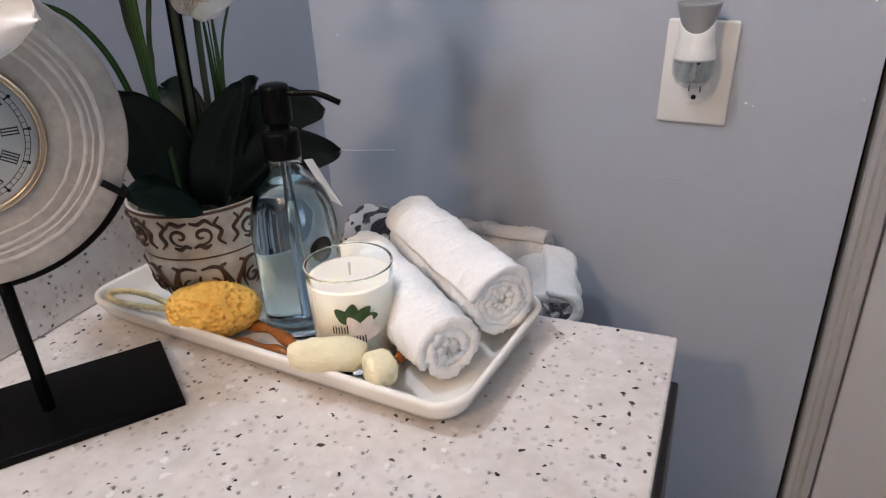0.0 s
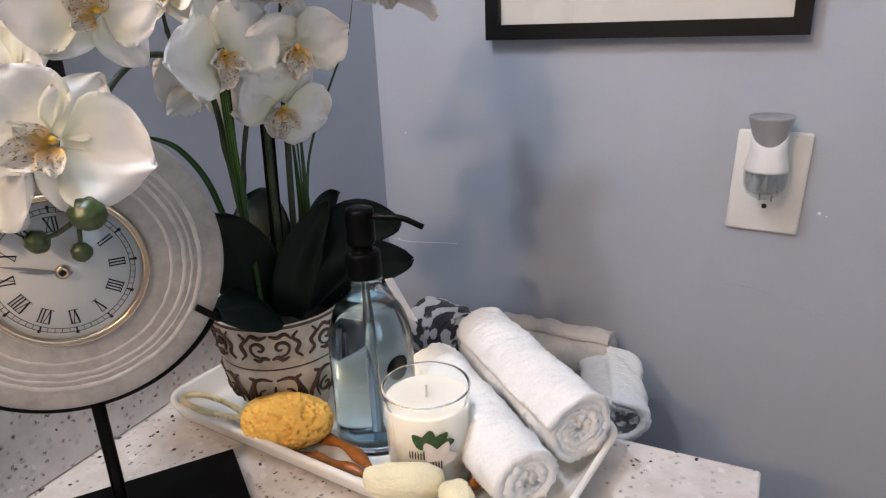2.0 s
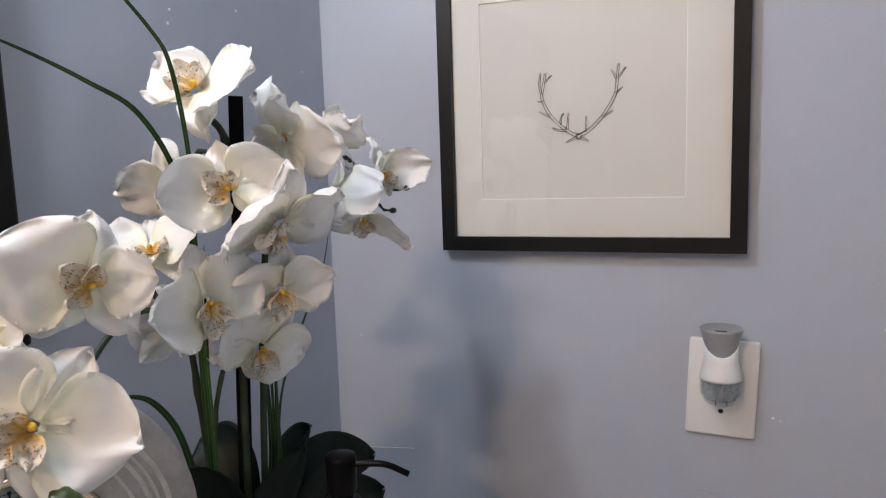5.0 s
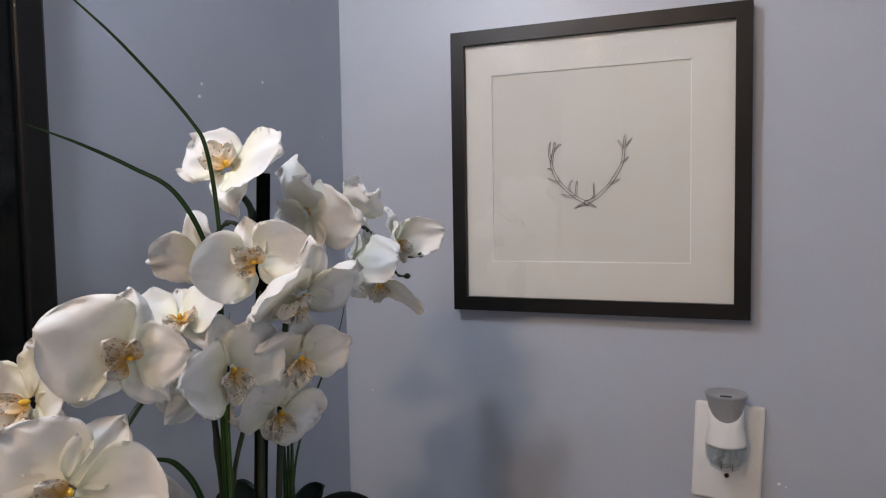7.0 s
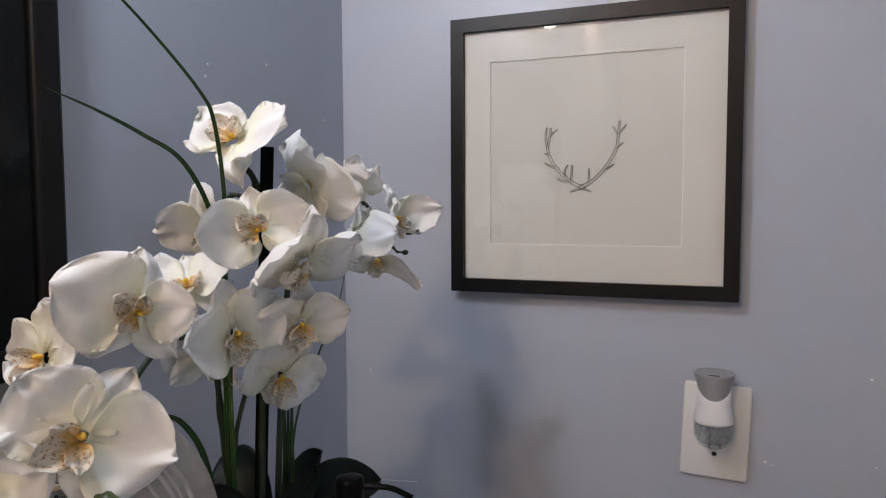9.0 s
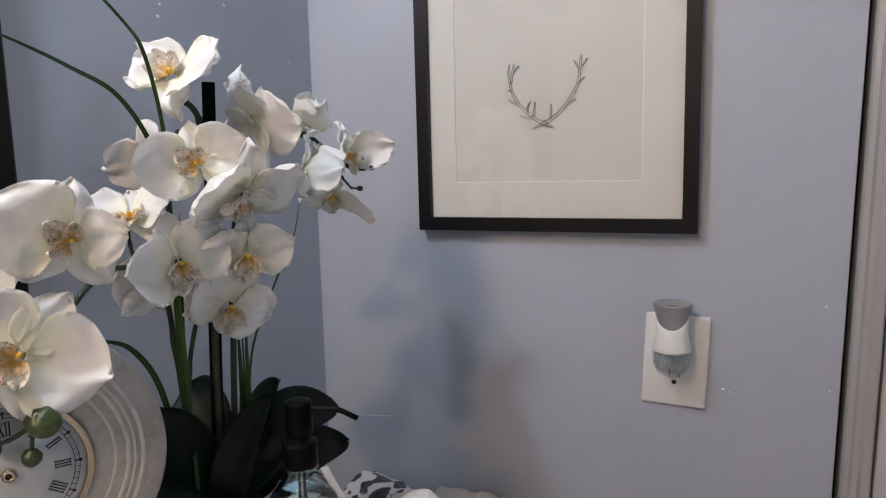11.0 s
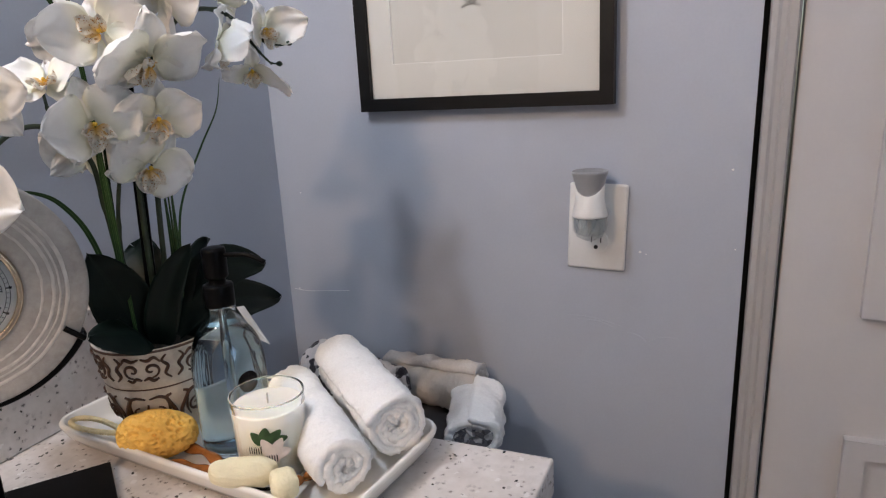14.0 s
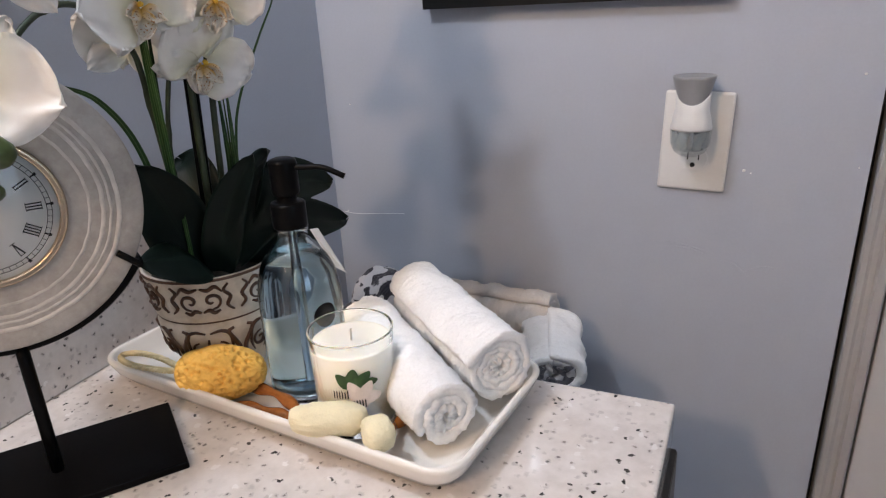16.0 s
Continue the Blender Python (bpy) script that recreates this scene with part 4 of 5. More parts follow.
for i, (cx, cz, ang, ln, w) in enumerate(((-0.006, 0.0430, 2.3, 0.013, 0.008), (0.000, 0.0450, 1.4, 0.013, 0.009), (0.007, 0.0435, 0.7, 0.013, 0.008), (0.0125, 0.0400, 0.0, 0.009, 0.006), (0.002, 0.0400, 1.0, 0.014, 0.008))):
    part("label_leaf", blob(leaf_shape(cx, cz, ang, ln, w), 0.0006 + 0.00005 * i), M_LABELGREEN, candle, "", False)
for i, (cx, cz, ang, ln, w) in enumerate(((0.001, 0.0345, 2.0, 0.017, 0.009), (0.008, 0.0340, 1.0, 0.016, 0.009), (0.011, 0.0290, 0.0, 0.015, 0.009), (0.004, 0.0270, -0.9, 0.013, 0.009), (0.006, 0.0315, 0.5, 0.010, 0.008))):
    part("label_petal", blob(leaf_shape(cx, cz, ang, ln, w), 0.0010 + 0.00005 * i), M_LABELPINK, candle, "", False)
bm = bmesh.new()
random.seed(3)
for row, (z0, h, n, s0) in enumerate(((0.0410, 0.0085, 6, -0.0205), (0.0315, 0.0080, 12, -0.0205))):
    for k in range(n):
        s = s0 + k * 0.0022
        vs = [bm.verts.new(on_jar(s + a, z0 + b, 0.0016)) for a, b in ((0, 0), (0.0010, 0), (0.0010, h * random.uniform(0.6, 1)), (0, h * random.uniform(0.6, 1)))]
        bm.faces.new(vs)
part("label_lettering_bars", bm, M_INK, candle, "", False)
part("label_strip", blob([(-0.008, 0.0245), (0.003, 0.0245), (0.003, 0.0268), (-0.008, 0.0268)], 0.0014), M_INK, candle, "", False)


# ---------- rolled towels ----------
def towel_roll(name, a, b, radius, material, label, turns=3.2, flat=(1.0, 1.0), seed=1, lean=0.0, group="rolled towels", sag=0.0, lump=0.0, core=None):
    """A sheet of towel rolled up along the line from a to b; core is the cloth of its inner turns."""
    a, b = Vector(a), Vector(b)
    ax = (b - a).normalized()
    up = (Vector((0, 0, 1)) - ax * ax.z).normalized()
    side = ax.cross(up)
    n, m = int(58 * turns), 112
    th = radius / (turns + 0.55)
    bm = bmesh.new()
    off = Vector((seed * 7.3, seed * 3.1, 0))
    grid = []
    for j in range(m + 1):
        u = j / m
        row = []
        for face in (1, -1):
            for i in range(n + 1):
                t = i / n
                ang = 2 * math.pi * turns * t + lean
                r = th * 0.35 + (radius - th * 0.9) * t + face * th * 0.497 * (0.25 if i in (0, n) else 1)
                p = Vector((math.cos(ang) * r * flat[0], math.sin(ang) * r * flat[1], 0))
                q = a + ax * ((b - a).length * u) + side * p.x + up * (p.y + sag * math.sin(math.pi * u))
                endy = ax * (0.0045 * noise.noise(Vector((t * 9 * turns / 3, seed, 1))) + 0.0030 * noise.noise(Vector((t * 60, seed, face)))  + 0.006 * (1 - t) * 0.3) * (1 if u < 0.5 else -1) * (abs(u - 0.5) * 2) ** 6
                fl = 0.0022 * noise.noise((q + off) * 480) + 0.0010 * noise.noise((q + off) * 90) + lump * noise.noise((q + off) * 38)
                out = (side * math.cos(ang) + up * math.sin(ang))
                row.append(bm.verts.new(q + endy + out * (fl * (1 if face == 1 else 0.3))))
        grid.append(row)
    w = 2 * (n + 1)
    order = list(range(n + 1)) + list(range(w - 1, n, -1))
    for r0, r1 in zip(grid, grid[1:]):
        for k in range(w):
            p, q = order[k], order[(k + 1) % w]
            bm.faces.new((r0[p], r0[q], r1[q], r1[p])).material_index = 1 if core and p % (n + 1) < 0.68 * n else 0
    for row, flip in ((grid[0], 1), (grid[-1], -1)):
        for i in range(n):
            f = (row[i], row[i + 1], row[n + 2 + i], row[n + 1 + i])
            bm.faces.new(f if flip == 1 else f[::-1]).material_index = 1 if core and i < 0.68 * n else 0
    bmesh.ops.recalc_face_normals(bm, faces=bm.faces[:])
    ob = solid(name, bm, material, label, "towel", smooth=True, group=group)
    if core:
        ob.data.materials.append(core)
    return ob


towel_roll("rolled_towel", (0.021, 0.371, 0.9085), (-0.113, 0.487, 0.9120), 0.0320, M_TOWEL, "small white terry towel rolled up on the tray", 2.9, (0.94, 0.94), 1, 4.2, lump=0.004)
towel_roll("rolled_towel", (0.042, 0.432, 0.9210), (-0.086, 0.540, 0.9250), 0.0335, M_TOWEL, "white terry towel rolled tightly, resting on the tray rim", 4.3, (1.0, 1.0), 2, 1.0, lump=0.003)
towel_roll("rolled_towel", (0.020, 0.672, 0.7715), (-0.014, 0.790, 0.7715), 0.0345, M_TOWEL, "white towel with grey lining rolled up beyond the vanity", 3.2, (1.32, 0.93), 3, 0.4, lump=0.006, core=M_TOWEL_GREY)
towel_roll("rolled_towel", (-0.016, 0.806, 0.7735), (-0.175, 0.812, 0.7735), 0.0415, M_TOWEL_BEIGE, "beige towel rolled up beyond the vanity", 3.0, (1.0, 1.0), 4, 2.0, lump=0.006)
towel_roll("rolled_towel", (-0.125, 0.725, 0.7870), (-0.290, 0.800, 0.7870), 0.0475, M_TOWEL_PAT, "black and white patterned towel rolled up beyond the vanity", 3.2, (1.0, 1.0), 5, 3.0, lump=0.006)

# unseen support added under the towels in the gap between vanity and wall
ham = thing("hamper", (-0.16, 0.69, 0), "unseen dark support added under the rolled towels", "hamper")
for lo_, hi_ in (((-0.360, 0.560, 0), (-0.035, 0.570, 0.738)), ((-0.360, 0.850, 0), (-0.035, 0.860, 0.738)), ((-0.370, 0.560, 0), (-0.360, 0.860, 0.738)), ((-0.035, 0.560, 0), (-0.025, 0.860, 0.738))):
    part("side_panel", box(lo_, hi_, 0.002), M_TOWEL_PROP, ham, "", False)
part("top_board", box((-0.359, 0.571, 0.715), (-0.036, 0.849, 0.7350)), M_TOWEL_PROP, ham, "", False)

# ---------- sponge with cord ----------
SC, SR = Vector((-0.2010, 0.3720, 0.9045)), 0.0250
sponge = thing("bath_sponge", (SC.x, SC.y, ZF), "yellow porous bath sponge with braided cord loop", "sponge")
bm = bmesh.new()
bmesh.ops.create_icosphere(bm, subdivisions=6, radius=1)
SD = Vector((0.93, 0.36, 0.0)).normalized()
SM = Matrix((SD, Vector((-SD.y, SD.x, 0)), Vector((0, 0, 1)))).transposed()
for v in bm.verts:
    d = v.co.copy()
    p = Vector((d.x * 0.0415, d.y * SR, d.z * SR))
    cells, _ = noise.voronoi(p * 190 + Vector((3, 1, 7)))
    fine_c, _ = noise.voronoi(p * 330)
    pit = max(0.0, 0.50 - cells[0]) * 0.013 + max(0.0, 0.40 - fine_c[0]) * 0.004
    lump = 0.0016 * noise.noise(p * 60) + 0.0006 * noise.noise(p * 300)
    v.co = SC + SM @ (p + d * (lump - pit))
part("sponge_body", bm, M_SPONGE, sponge)
loop = []
ends = SC - SD * 0.038
for k in range(25):
    a = 2 * math.pi * k / 24
    wid = 0.0125 * math.sin(a) * (0.55 + 0.45 * (1 - math.cos(a)) / 2)
    u = 0.5 - 0.5 * math.cos(a)
    p = ends + Vector((-0.082 * u, 0.012 * u, 0.003 - 0.006 * u)) + Vector((0.10, 0.99, 0)) * wid
    p.z = max(p.z, 0.8825 + 0.017 * u)
    loop.append(p)
line = smooth_line(loop, 6)
fr = frames_along(line)
for ph in range(3):
    pts = [p + 0.0016 * (math.cos(i * 0.85 + ph * 2.094) * s + math.sin(i * 0.85 + ph * 2.094) * u) for i, (p, (t, s, u)) in enumerate(zip(line, fr))]
    part("cord_strand", tube(pts, 0.0015, 6, 1), M_ROPE, sponge)

# ---------- sponge-tipped wands ----------
def wand(handle, r, tip_a, tip_b, tip_r, label, seed):
    base = Vector(handle[0])
    w = thing("sponge_wand", (base.x, base.y, ZF), label, "bath brush", "sponge wands")
    part("handle", tube(handle, lambda u: r * (1 + 0.28 * math.sin(u * 19 + seed)), 12, 10), M_AMBER, w, "glossy amber brown handle")
    a, b = Vector(tip_a), Vector(tip_b)
    ax = (b - a).normalized()
    bm = bmesh.new()
    bmesh.ops.create_icosphere(bm, subdivisions=5, radius=1)
    half = (b - a).length / 2
    for v in bm.verts:
        d = v.co.copy()
        k = 1.0 / max(1e-6, (abs(d.x) ** 3 + (d.y * d.y + d.z * d.z) ** 1.5) ** (1 / 3))
        d = d * k
        s1 = ax.cross(Vector((0, 0, 1))).normalized()
        s2 = s1.cross(ax)
        p = (a + b) / 2 + ax * d.x * half + (s1 * d.y + s2 * d.z) * tip_r
        p += (s1 * d.y + s2 * d.z + ax * d.x) * (0.0016 * noise.noise(p * 90 + Vector((seed, 0, 0))) + 0.0007 * noise.noise(p * 500))
        v.co = p
    part("sponge_tip", bm, M_PUFF, w, "pale cream sponge tip")


wand([(-0.180, 0.3850, 0.8860), (-0.150, 0.3800, 0.8880), (-0.122, 0.3700, 0.8860), (-0.100, 0.3520, 0.8900), (-0.085, 0.3400, 0.9000)], 0.0046, (-0.0935, 0.3270, 0.9080), (-0.0370, 0.3500, 0.9080), 0.0135, "amber handled wand with long cream sponge tip on the tray", 0.0)
wand([(-0.192, 0.3560, 0.8840), (-0.160, 0.3600, 0.8840), (-0.128, 0.3600, 0.8835), (-0.104, 0.3560, 0.8835)], 0.0042, (-0.110, 0.356, 0.8845), (-0.098, 0.355, 0.8845), 0.0035, "short amber brown handle lying on the tray", 2.0)
wand([(-0.0300, 0.4130, 0.8850), (-0.0270, 0.3960, 0.8850), (-0.0275, 0.3750, 0.8870), (-0.0250, 0.3500, 0.8980)], 0.0042, (-0.0285, 0.3290, 0.9050), (-0.0160, 0.3480, 0.9050), 0.0135, "amber handled wand with short cream sponge tip on the tray", 4.0)

# ---------- orchid ----------
OP = Vector((PP.x, PP.y, PP.z + 0.100))
orchid = thing("artificial_orchid", OP, "white artificial orchid with speckled lips and dark leaves", "orchid")


def sheet(fn, n, m, thick=0.0):
    """A surface from fn(t, w), t 0..1 lengthwise and w -1..1 across; thick gives it two sides."""
    bm = bmesh.new()
    la, lc = bm.verts.layers.float.new("along"), bm.verts.layers.float.new("across")
    sides = []
    for face in ((0.5, -0.5) if thick else (0.0,)):
        grid = []
        for i in range(n + 1):
            row = []
            for j in range(m + 1):
                t, w = i / n, 2 * j / m - 1
                p, up = fn(t, w)
                edge = min(1.0, (1 - abs(w)) * 4, (1 - t) * 6) if thick else 0
                v = bm.verts.new(p + up * thick * face * max(0.15, edge))
                v[la], v[lc] = t, abs(w)
                row.append(v)
            grid.append(row)
        sides.append(grid)
        for a, b in zip(grid, grid[1:]):
            for j in range(m):
                f = (a[j], a[j + 1], b[j + 1], b[j])
                bm.faces.new(f if face >= 0 else f[::-1])
    if thick:
        g, h = sides
        ring = [(i, 0) for i in range(n + 1)] + [(n, j) for j in range(1, m + 1)] + [(i, m) for i in range(n - 1, -1, -1)] + [(0, j) for j in range(m - 1, 0, -1)]
        for (a, b), (c, d) in zip(ring, ring[1:] + ring[:1]):
            bm.faces.new((g[a][b], h[a][b], h[c][d], g[c][d]))
        bmesh.ops.recalc_face_normals(bm, faces=bm.faces[:])
    return bm


def petal(m, ang, length, width, peak, cup, curl, ruffle, seed, lift=0.0, inner=0.004):
    """One petal: from the flower's middle outwards at ang degrees from the top."""
    a = math.radians(ang)
    d, s = Vector((math.sin(a), math.cos(a), 0)), Vector((math.cos(a), -math.sin(a), 0))

    def fn(u, w):
        t = 1 - (1 - u) ** 1.8
        prof = max(0.0, math.sin(math.pi * min(1.0, t ** peak))) ** 0.45
        prof = max(prof, 0.18 * (1 - t))
        prof *= 1 + 0.05 * noise.noise(Vector((5 * t, 2 * (w > 0), seed * 0.9)))
        x = width / 2 * w * prof
        y = inner + length * t * (1 - 0.07 * w * w + 0.035 * noise.noise(Vector((3.0 * w, 7.0, seed))))
        rim = max(abs(w) ** 2.2, t ** 4)
        z = cup * (w * w) * prof * width + curl * t * t * length + lift * t * length
        z += ruffle * rim * (0.7 * math.sin(6 * w + 7 * t + seed * 1.7) + 0.8 * noise.noise(Vector((6 * w, 6 * t, seed))))
        z += 0.0130 * t * noise.noise(Vector((1.8 * w, 2.2 * t, seed * 1.3)))
        z -= 0.0014 * math.exp(-(w / 0.10) ** 2) * t * (1 - t) * 4
        p = d * y + s * x + Vector((0, 0, z))
        return m @ p, (m.to_3x3() @ Vector((0, 0, 1)))

    return sheet(fn, 18, 16, 0.0005)


def flower(place, face, roll, size, seed, open_=1.0, tip=0.0, lip_roll=0.0, skew=0.0):
    """An orchid blossom: three sepals, two broad petals, a speckled lip and its column."""
    rnd = random.Random(seed)
    thin = 0.80 if place[1] > 0.5 else 1.0          # the far spray is narrow and ragged
    frill = 1.0 if thin == 1.0 else 1.5
    f = Vector(face).normalized()
    up = Vector((0, 0, 1)) - f * f.z
    up = up.normalized() if up.length > 0.2 else Vector((1, 0, 0))
    side = up.cross(f)
    m = Matrix.Translation(place) @ Matrix((side, up, f)).transposed().to_4x4() @ pose(0, 0, 0, 0, 0, roll) @ Matrix.Diagonal((size, size, size, 1))
    col = ball((0, 0, 0), (0.0026, 0.0024, 0.0045), None, 14, 10)
    col.transform(m @ Matrix.Translation((0, 0.001, 0.006)))
    core = part("flower", col, M_COLUMN, orchid, "white silk orchid blossom with speckled lip")
    back = -0.35 * (1 - open_)
    for ang in (0, 128, -128):
        part("sepal", petal(m, ang + rnd.uniform(-7, 7), 0.044 * rnd.uniform(0.92, 1.08), 0.034 * thin * rnd.uniform(0.9, 1.1), 0.80, 0.14 * rnd.uniform(-1, 1), -0.10 + back + rnd.uniform(-0.25, 0.30), 0.0026 * frill, seed + ang, -0.05), M_PETAL, core)
    for ang in (76, -76):
        part("petal", petal(m, ang + rnd.uniform(-6, 6), 0.050 * rnd.uniform(0.95, 1.06) * (1 + (skew if ang > 0 else -skew)), 0.068 * thin * rnd.uniform(0.92, 1.05) * (1 + 0.7 * (skew if ang > 0 else -skew)), 0.70, 0.10 * rnd.uniform(0.2, 1.4), 0.12 + rnd.uniform(-0.38, 0.45), 0.0040 * frill, seed + ang, 0.06 + tip + rnd.uniform(-0.18, 0.25)), M_PETAL, core)
    for ang, ln, wd, lift in ((118 + lip_roll, 0.018, 0.016, 0.55), (-118 + lip_roll, 0.018, 0.016, 0.55), (180 + lip_roll, 0.026, 0.022, 0.30)):
        part("lip", petal(m @ Matrix.Translation((0, -0.002, 0.003)), ang + rnd.uniform(-8, 8), ln, wd, 0.72, 0.35, 0.15, 0.0010, seed + ang, lift, 0.001), M_LIP, core, "speckled lip lobe")
    return core


def stem(points, r, label=""):
    k = random.random() * 10

    def rad(u):
        return r * (1.12 - 0.32 * u) * (1 + 0.55 * math.exp(-((u * 4.3 + k) % 1.0 - 0.5) ** 2 / 0.004))

    return part("stem", tube(points, rad, 9, 9), M_STEM, orchid, label)


def blade(points, width, flip=0.0, name="grass_blade", material=M_BLADE):
    """A long narrow leaf along a curve."""
    line = smooth_line(points, 8)
    fr = frames_along(line)
    n = len(line) - 1

    def fn(t, w):
        i = min(n, int(round(t * n)))
        p, (tn, s, u) = line[i], fr[i]
        ax = s * math.cos(flip) + u * math.sin(flip)
        nn = u * math.cos(flip) - s * math.sin(flip)
        wd = width * (1 - t ** 2.2) ** 0.8 + 0.0004
        return p + ax * w * wd / 2 + nn * abs(w) * wd * 0.18, nn

    return part(name, sheet(fn, n, 4, 0.0005), material, orchid)


def leaf(points, width, side, name="leaf", peak=0.85):
    """A broad thick leaf along a curve; side is its crosswise direction."""
    line = smooth_line(points, 7)
    fr = frames_along(line)
    n = len(line) - 1
    sd = Vector(side).normalized()

    def fn(t, w):
        i = min(n, int(round(t * n)))
        p, (tn, s, u) = line[i], fr[i]
        ax = (sd - tn * sd.dot(tn)).normalized()
        nn = ax.cross(tn).normalized()
        prof = math.sin(math.pi * min(1, t ** peak)) ** 0.55 if 0 < t < 1 else 0.02
        prof = max(prof, 0.22 * (1 - t))
        return p + ax * w * width / 2 * prof + nn * ((abs(w) ** 1.5) * width * 0.10 + 0.0012 * noise.noise(Vector((w * 2, t * 5, width * 90)))), nn

    return part(name, sheet(fn, n, 10, 0.0012), M_LEAF, orchid, "thick dark green leaf")


random.seed(11)
BZ = PP.z + 0.104
# flat black support stake
b = box((-0.0055, -0.0020, 0), (0.0055, 0.0020, 0.385), 0.0008)
b.transform(Matrix.Translation((-0.2290, 0.4180, BZ - 0.004)) @ pose(0, 0, 0, -0.2, 2.2, 38))
part("stake", b, M_BLACK, orchid, "flat black support stake", False)

# main stems
stem([(-0.236, 0.412, BZ), (-0.246, 0.404, 1.060), (-0.250, 0.398, 1.150), (-0.248, 0.390, 1.180), (-0.239, 0.362, 1.206), (-0.226, 0.320, 1.216), (-0.218, 0.285, 1.206), (-0.212, 0.252, 1.178), (-0.208, 0.236, 1.150)], 0.0024)
stem([(-0.239, 0.362, 1.206), (-0.240, 0.352, 1.222), (-0.242, 0.350, 1.246)], 0.0016)
stem([(-0.226, 0.420, BZ), (-0.224, 0.420, 1.10), (-0.222, 0.424, 1.24), (-0.228, 0.428, 1.320), (-0.240, 0.425, 1.345), (-0.248, 0.412, 1.340), (-0.240, 0.400, 1.352)], 0.0030)
stem([(-0.218, 0.428, BZ), (-0.212, 0.432, 1.14), (-0.204, 0.440, 1.26), (-0.194, 0.480, 1.310), (-0.186, 0.525, 1.318), (-0.180, 0.560, 1.300), (-0.168, 0.580, 1.285)], 0.0026)
stem([(-0.248, 0.410, BZ), (-0.240, 0.402, 1.10), (-0.216, 0.398, 1.18)], 0.0022)
stem([(-0.180, 0.545, 1.308), (-0.176, 0.570, 1.280), (-0.172, 0.590, 1.262)], 0.0014)
stem([(-0.222, 0.424, 1.22), (-0.205, 0.410, 1.222), (-0.196, 0.412, 1.235)], 0.0018)
stem([(-0.228, 0.440, 1.300), (-0.262, 0.440, 1.322), (-0.286, 0.440, 1.300)], 0.0020)
# buds
stem([(-0.208, 0.238, 1.158), (-0.206, 0.233, 1.140), (-0.210, 0.230, 1.128)], 0.0016)
stem([(-0.209, 0.231, 1.131), (-0.222, 0.226, 1.122), (-0.234, 0.221, 1.117)], 0.0016)
stem([(-0.209, 0.231, 1.131), (-0.210, 0.230, 1.120), (-0.212, 0.230, 1.111)], 0.0014)
for c, r in (((-0.197, 0.229, 1.135), 0.0108), ((-0.236, 0.220, 1.116), 0.0076), ((-0.212, 0.230, 1.109), 0.0064)):
    part("bud", ball(c, (r, r * 0.95, r * 0.92), pose(0, 0, 0, 30, 20, 0), 24, 16, None, 0.10), M_BUD, orchid, "glossy green bud")

# broad leaves at the base
leaf([(-0.218, 0.412, BZ - 0.002), (-0.206, 0.406, 1.010), (-0.193, 0.412, 1.052), (-0.174, 0.428, 1.090)], 0.036, (0.80, 0.35, -0.2))
leaf([(-0.222, 0.430, BZ - 0.002), (-0.205, 0.452, 1.020), (-0.186, 0.486, 1.048), (-0.164, 0.524, 1.040)], 0.060, (0.55, -0.35, -0.75))
leaf([(-0.216, 0.436, BZ - 0.002), (-0.200, 0.462, 0.998), (-0.186, 0.500, 1.006), (-0.170, 0.552, 0.992)], 0.058, (0.60, -0.20, -0.75))
leaf([(-0.232, 0.412, BZ - 0.002), (-0.238, 0.396, 1.020), (-0.236, 0.378, 1.058), (-0.233, 0.356, 1.096)], 0.058, (0.45, 0.75, 0.35))
leaf([(-0.228, 0.408, BZ), (-0.222, 0.390, 1.004), (-0.222, 0.368, 1.012), (-0.226, 0.338, 1.020)], 0.056, (0.75, 0.15, -0.62))
leaf([(-0.250, 0.440, BZ - 0.002), (-0.270, 0.452, 1.030), (-0.285, 0.462, 1.060), (-0.300, 0.470, 1.070)], 0.060, (0.5, 0.5, 0.6))
leaf([(-0.230, 0.446, BZ - 0.002), (-0.222, 0.468, 1.030), (-0.216, 0.480, 1.060), (-0.205, 0.490, 1.078)], 0.050, (0.8, -0.3, 0.1))

# grass blades
blade([(-0.240, 0.398, BZ), (-0.240, 0.394, 1.150), (-0.239, 0.392, 1.260), (-0.241, 0.380, 1.310), (-0.236, 0.345, 1.346), (-0.231, 0.302, 1.361), (-0.228, 0.262, 1.372), (-0.227, 0.226, 1.380)], 0.0042, 0.5)
blade([(-0.232, 0.396, BZ), (-0.234, 0.392, 1.180), (-0.231, 0.386, 1.270), (-0.224, 0.378, 1.320), (-0.205, 0.345, 1.372), (-0.196, 0.318, 1.392), (-0.196, 0.270, 1.425), (-0.200, 0.237, 1.446), (-0.208, 0.200, 1.468)], 0.0032, 1.0)
blade([(-0.250, 0.396, BZ), (-0.249, 0.388, 1.060), (-0.247, 0.372, 1.112), (-0.243, 0.345, 1.146), (-0.239, 0.318, 1.160), (-0.238, 0.298, 1.163)], 0.0054, 0.4)
blade([(-0.244, 0.402, BZ), (-0.242, 0.400, 1.09), (-0.240, 0.402, 1.19), (-0.238, 0.404, 1.25)], 0.0036, 0.2, material=M_BLADE_DARK)
for k in range(6):
    a = k * 1.05
    x, y = -0.2185 + 0.0034 * math.cos(a), 0.4500 + 0.0034 * math.sin(a)
    blade([(x - 0.004, y - 0.008, BZ), (x, y, 1.06), (x + 0.0005, y + 0.001, 1.10), (x + 0.002 * math.cos(a), y + 0.002, 1.145 + 0.01 * (k % 3))], 0.0052, a)
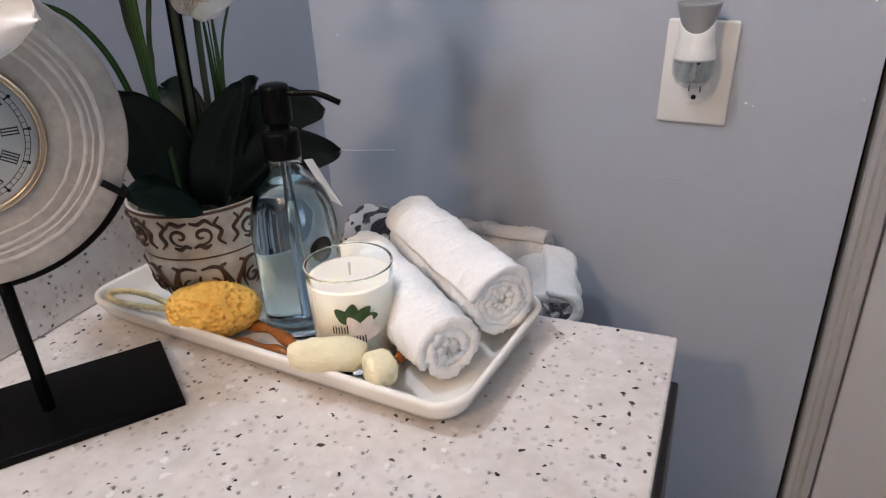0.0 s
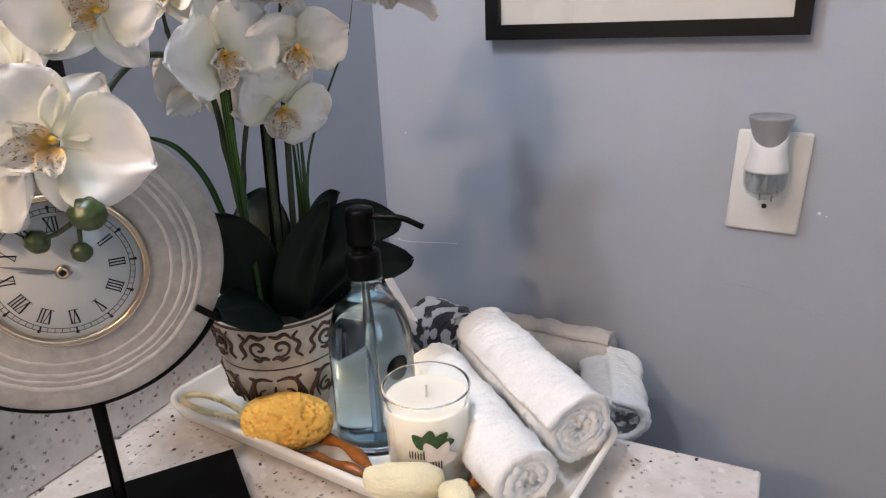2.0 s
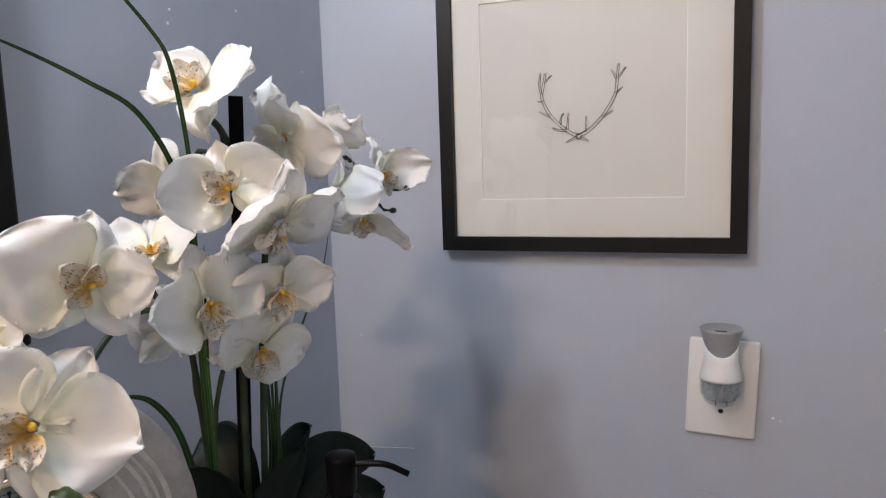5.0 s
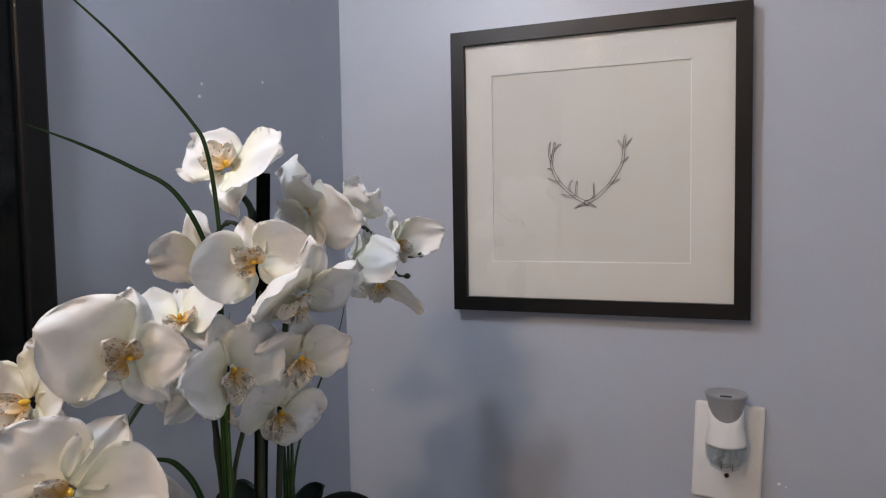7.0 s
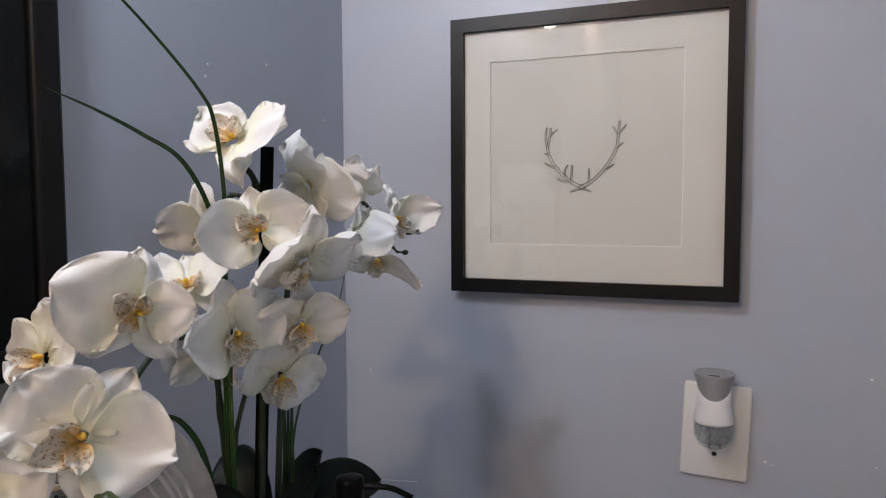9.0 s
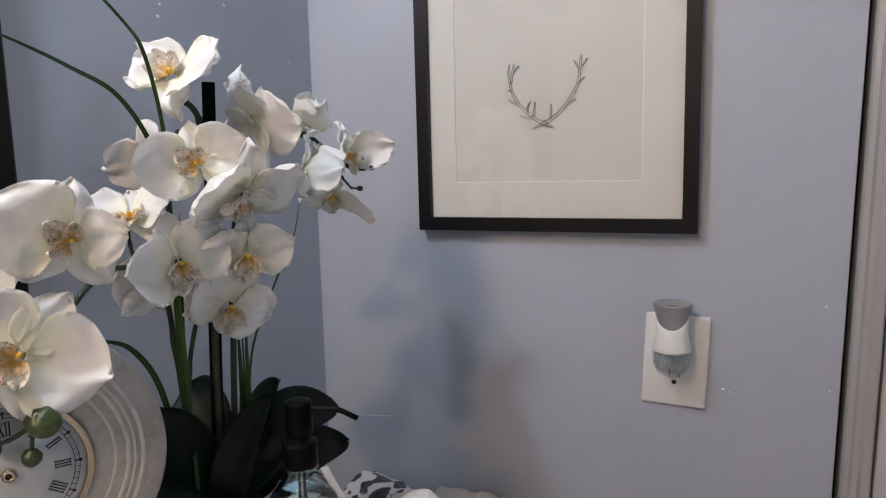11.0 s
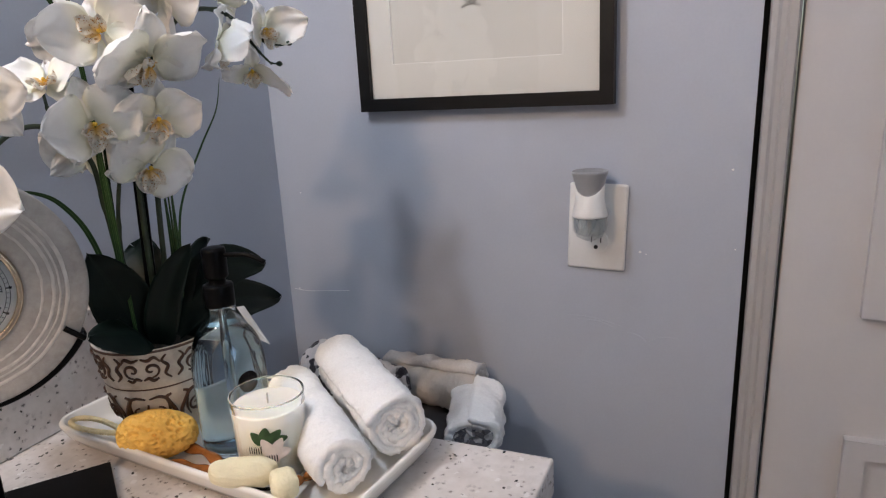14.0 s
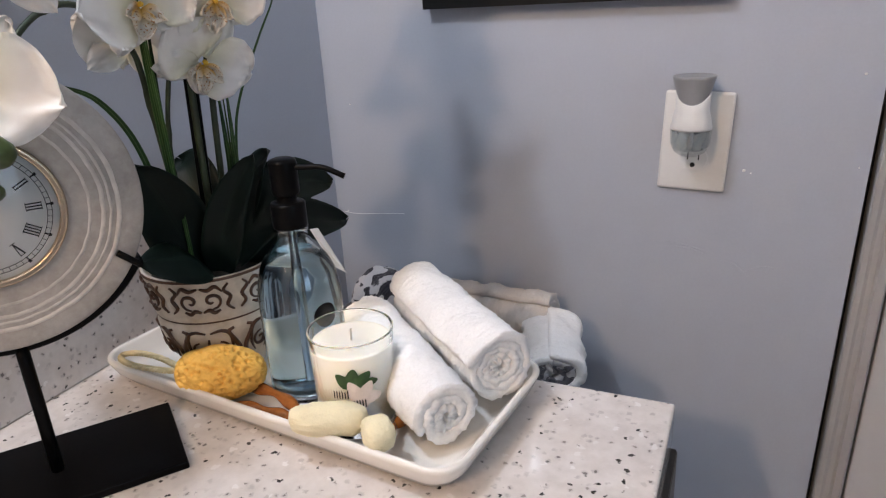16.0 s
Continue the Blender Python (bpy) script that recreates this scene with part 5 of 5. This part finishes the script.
blade([(-0.221, 0.455, 1.02), (-0.221, 0.462, 1.09), (-0.219, 0.474, 1.130), (-0.213, 0.505, 1.180), (-0.210, 0.531, 1.215), (-0.205, 0.538, 1.250)], 0.0028, 0.2)

# blossoms: place, facing, roll, size
BLOSSOMS = (
    ((-0.213, 0.229, 1.176), (0.74, -0.60, 0.14), -36, 0.98, 0.9, 0.0, 35, 0.08),
    ((-0.206, 0.268, 1.244), (0.80, -0.52, -0.05), -12, 0.84, 1.0, -0.05, 120, -0.28),
    ((-0.196, 0.382, 1.292), (0.58, -0.80, 0.05), 16, 0.80, 1.0, 0.05, 140),
    ((-0.212, 0.371, 1.213), (0.90, -0.38, -0.05), 18, 0.86, 1.0, 0.08, 30),
    ((-0.183, 0.420, 1.215), (0.66, -0.50, -0.45), 5, 0.78, 1.0, 0.05, 20),
    ((-0.206, 0.421, 1.168), (0.80, -0.40, -0.35), -35, 0.84, 1.0, 0.05, -20),
    ((-0.172, 0.408, 1.267), (0.62, -0.25, -0.70), 8, 1.00, 1.0, 0.0, 90),
    ((-0.230, 0.398, 1.364), (0.20, -0.72, 0.62), -30, 0.86, 1.0, 0.0, 110, 0.18),
    ((-0.190, 0.448, 1.330), (0.25, 0.80, 0.35), 30, 0.98, 1.0, -0.1, 0),
    ((-0.276, 0.424, 1.294), (0.10, -0.80, -0.45), 10, 0.84, 0.8, 0.2, 0),
    ((-0.170, 0.580, 1.299), (0.90, -0.30, -0.05), 6, 0.74, 0.8, 0.40, 0),
    ((-0.202, 0.552, 1.330), (0.55, 0.25, 0.70), 20, 0.78, 0.8, 0.6, 0),
    ((-0.187, 0.572, 1.258), (0.45, -0.35, -0.80), 0, 0.70, 0.8, 0.40, 0),
    ((-0.188, 0.522, 1.285), (0.60, 0.55, -0.30), 0, 0.84, 0.9, 0.3, 0),
    ((-0.244, 0.356, 1.250), (0.30, -0.45, 0.80), 10, 0.72, 0.9, 0.2, 0),
    ((-0.292, 0.272, 1.208), (-0.10, -0.75, 0.10), 25, 0.90, 0.9, 0.2, 60),
    ((-0.262, 0.205, 1.150), (0.30, -0.90, 0.0), 10, 0.90, 0.9, 0.1, 0),
    ((-0.262, 0.400, 1.185), (-0.75, 0.45, 0.10), 15, 0.80, 0.9, 0.0, 0),
)
for k, (place, face, *how) in enumerate(BLOSSOMS):
    roll, size, *rest = how
    flower(place, face, roll, size, 20 + k, *rest)
stem([(-0.170, 0.577, 1.288), (-0.160, 0.591, 1.282), (-0.152, 0.600, 1.284)], 0.0011)
stem([(-0.176, 0.575, 1.276), (-0.172, 0.588, 1.264), (-0.166, 0.597, 1.262)], 0.0011)
for c in ((-0.152, 0.600, 1.284), (-0.166, 0.597, 1.262)):
    part("bud", ball(c, (0.0034, 0.0042, 0.0030), None, 14, 10), M_STEM, orchid, "small dark closed bud")
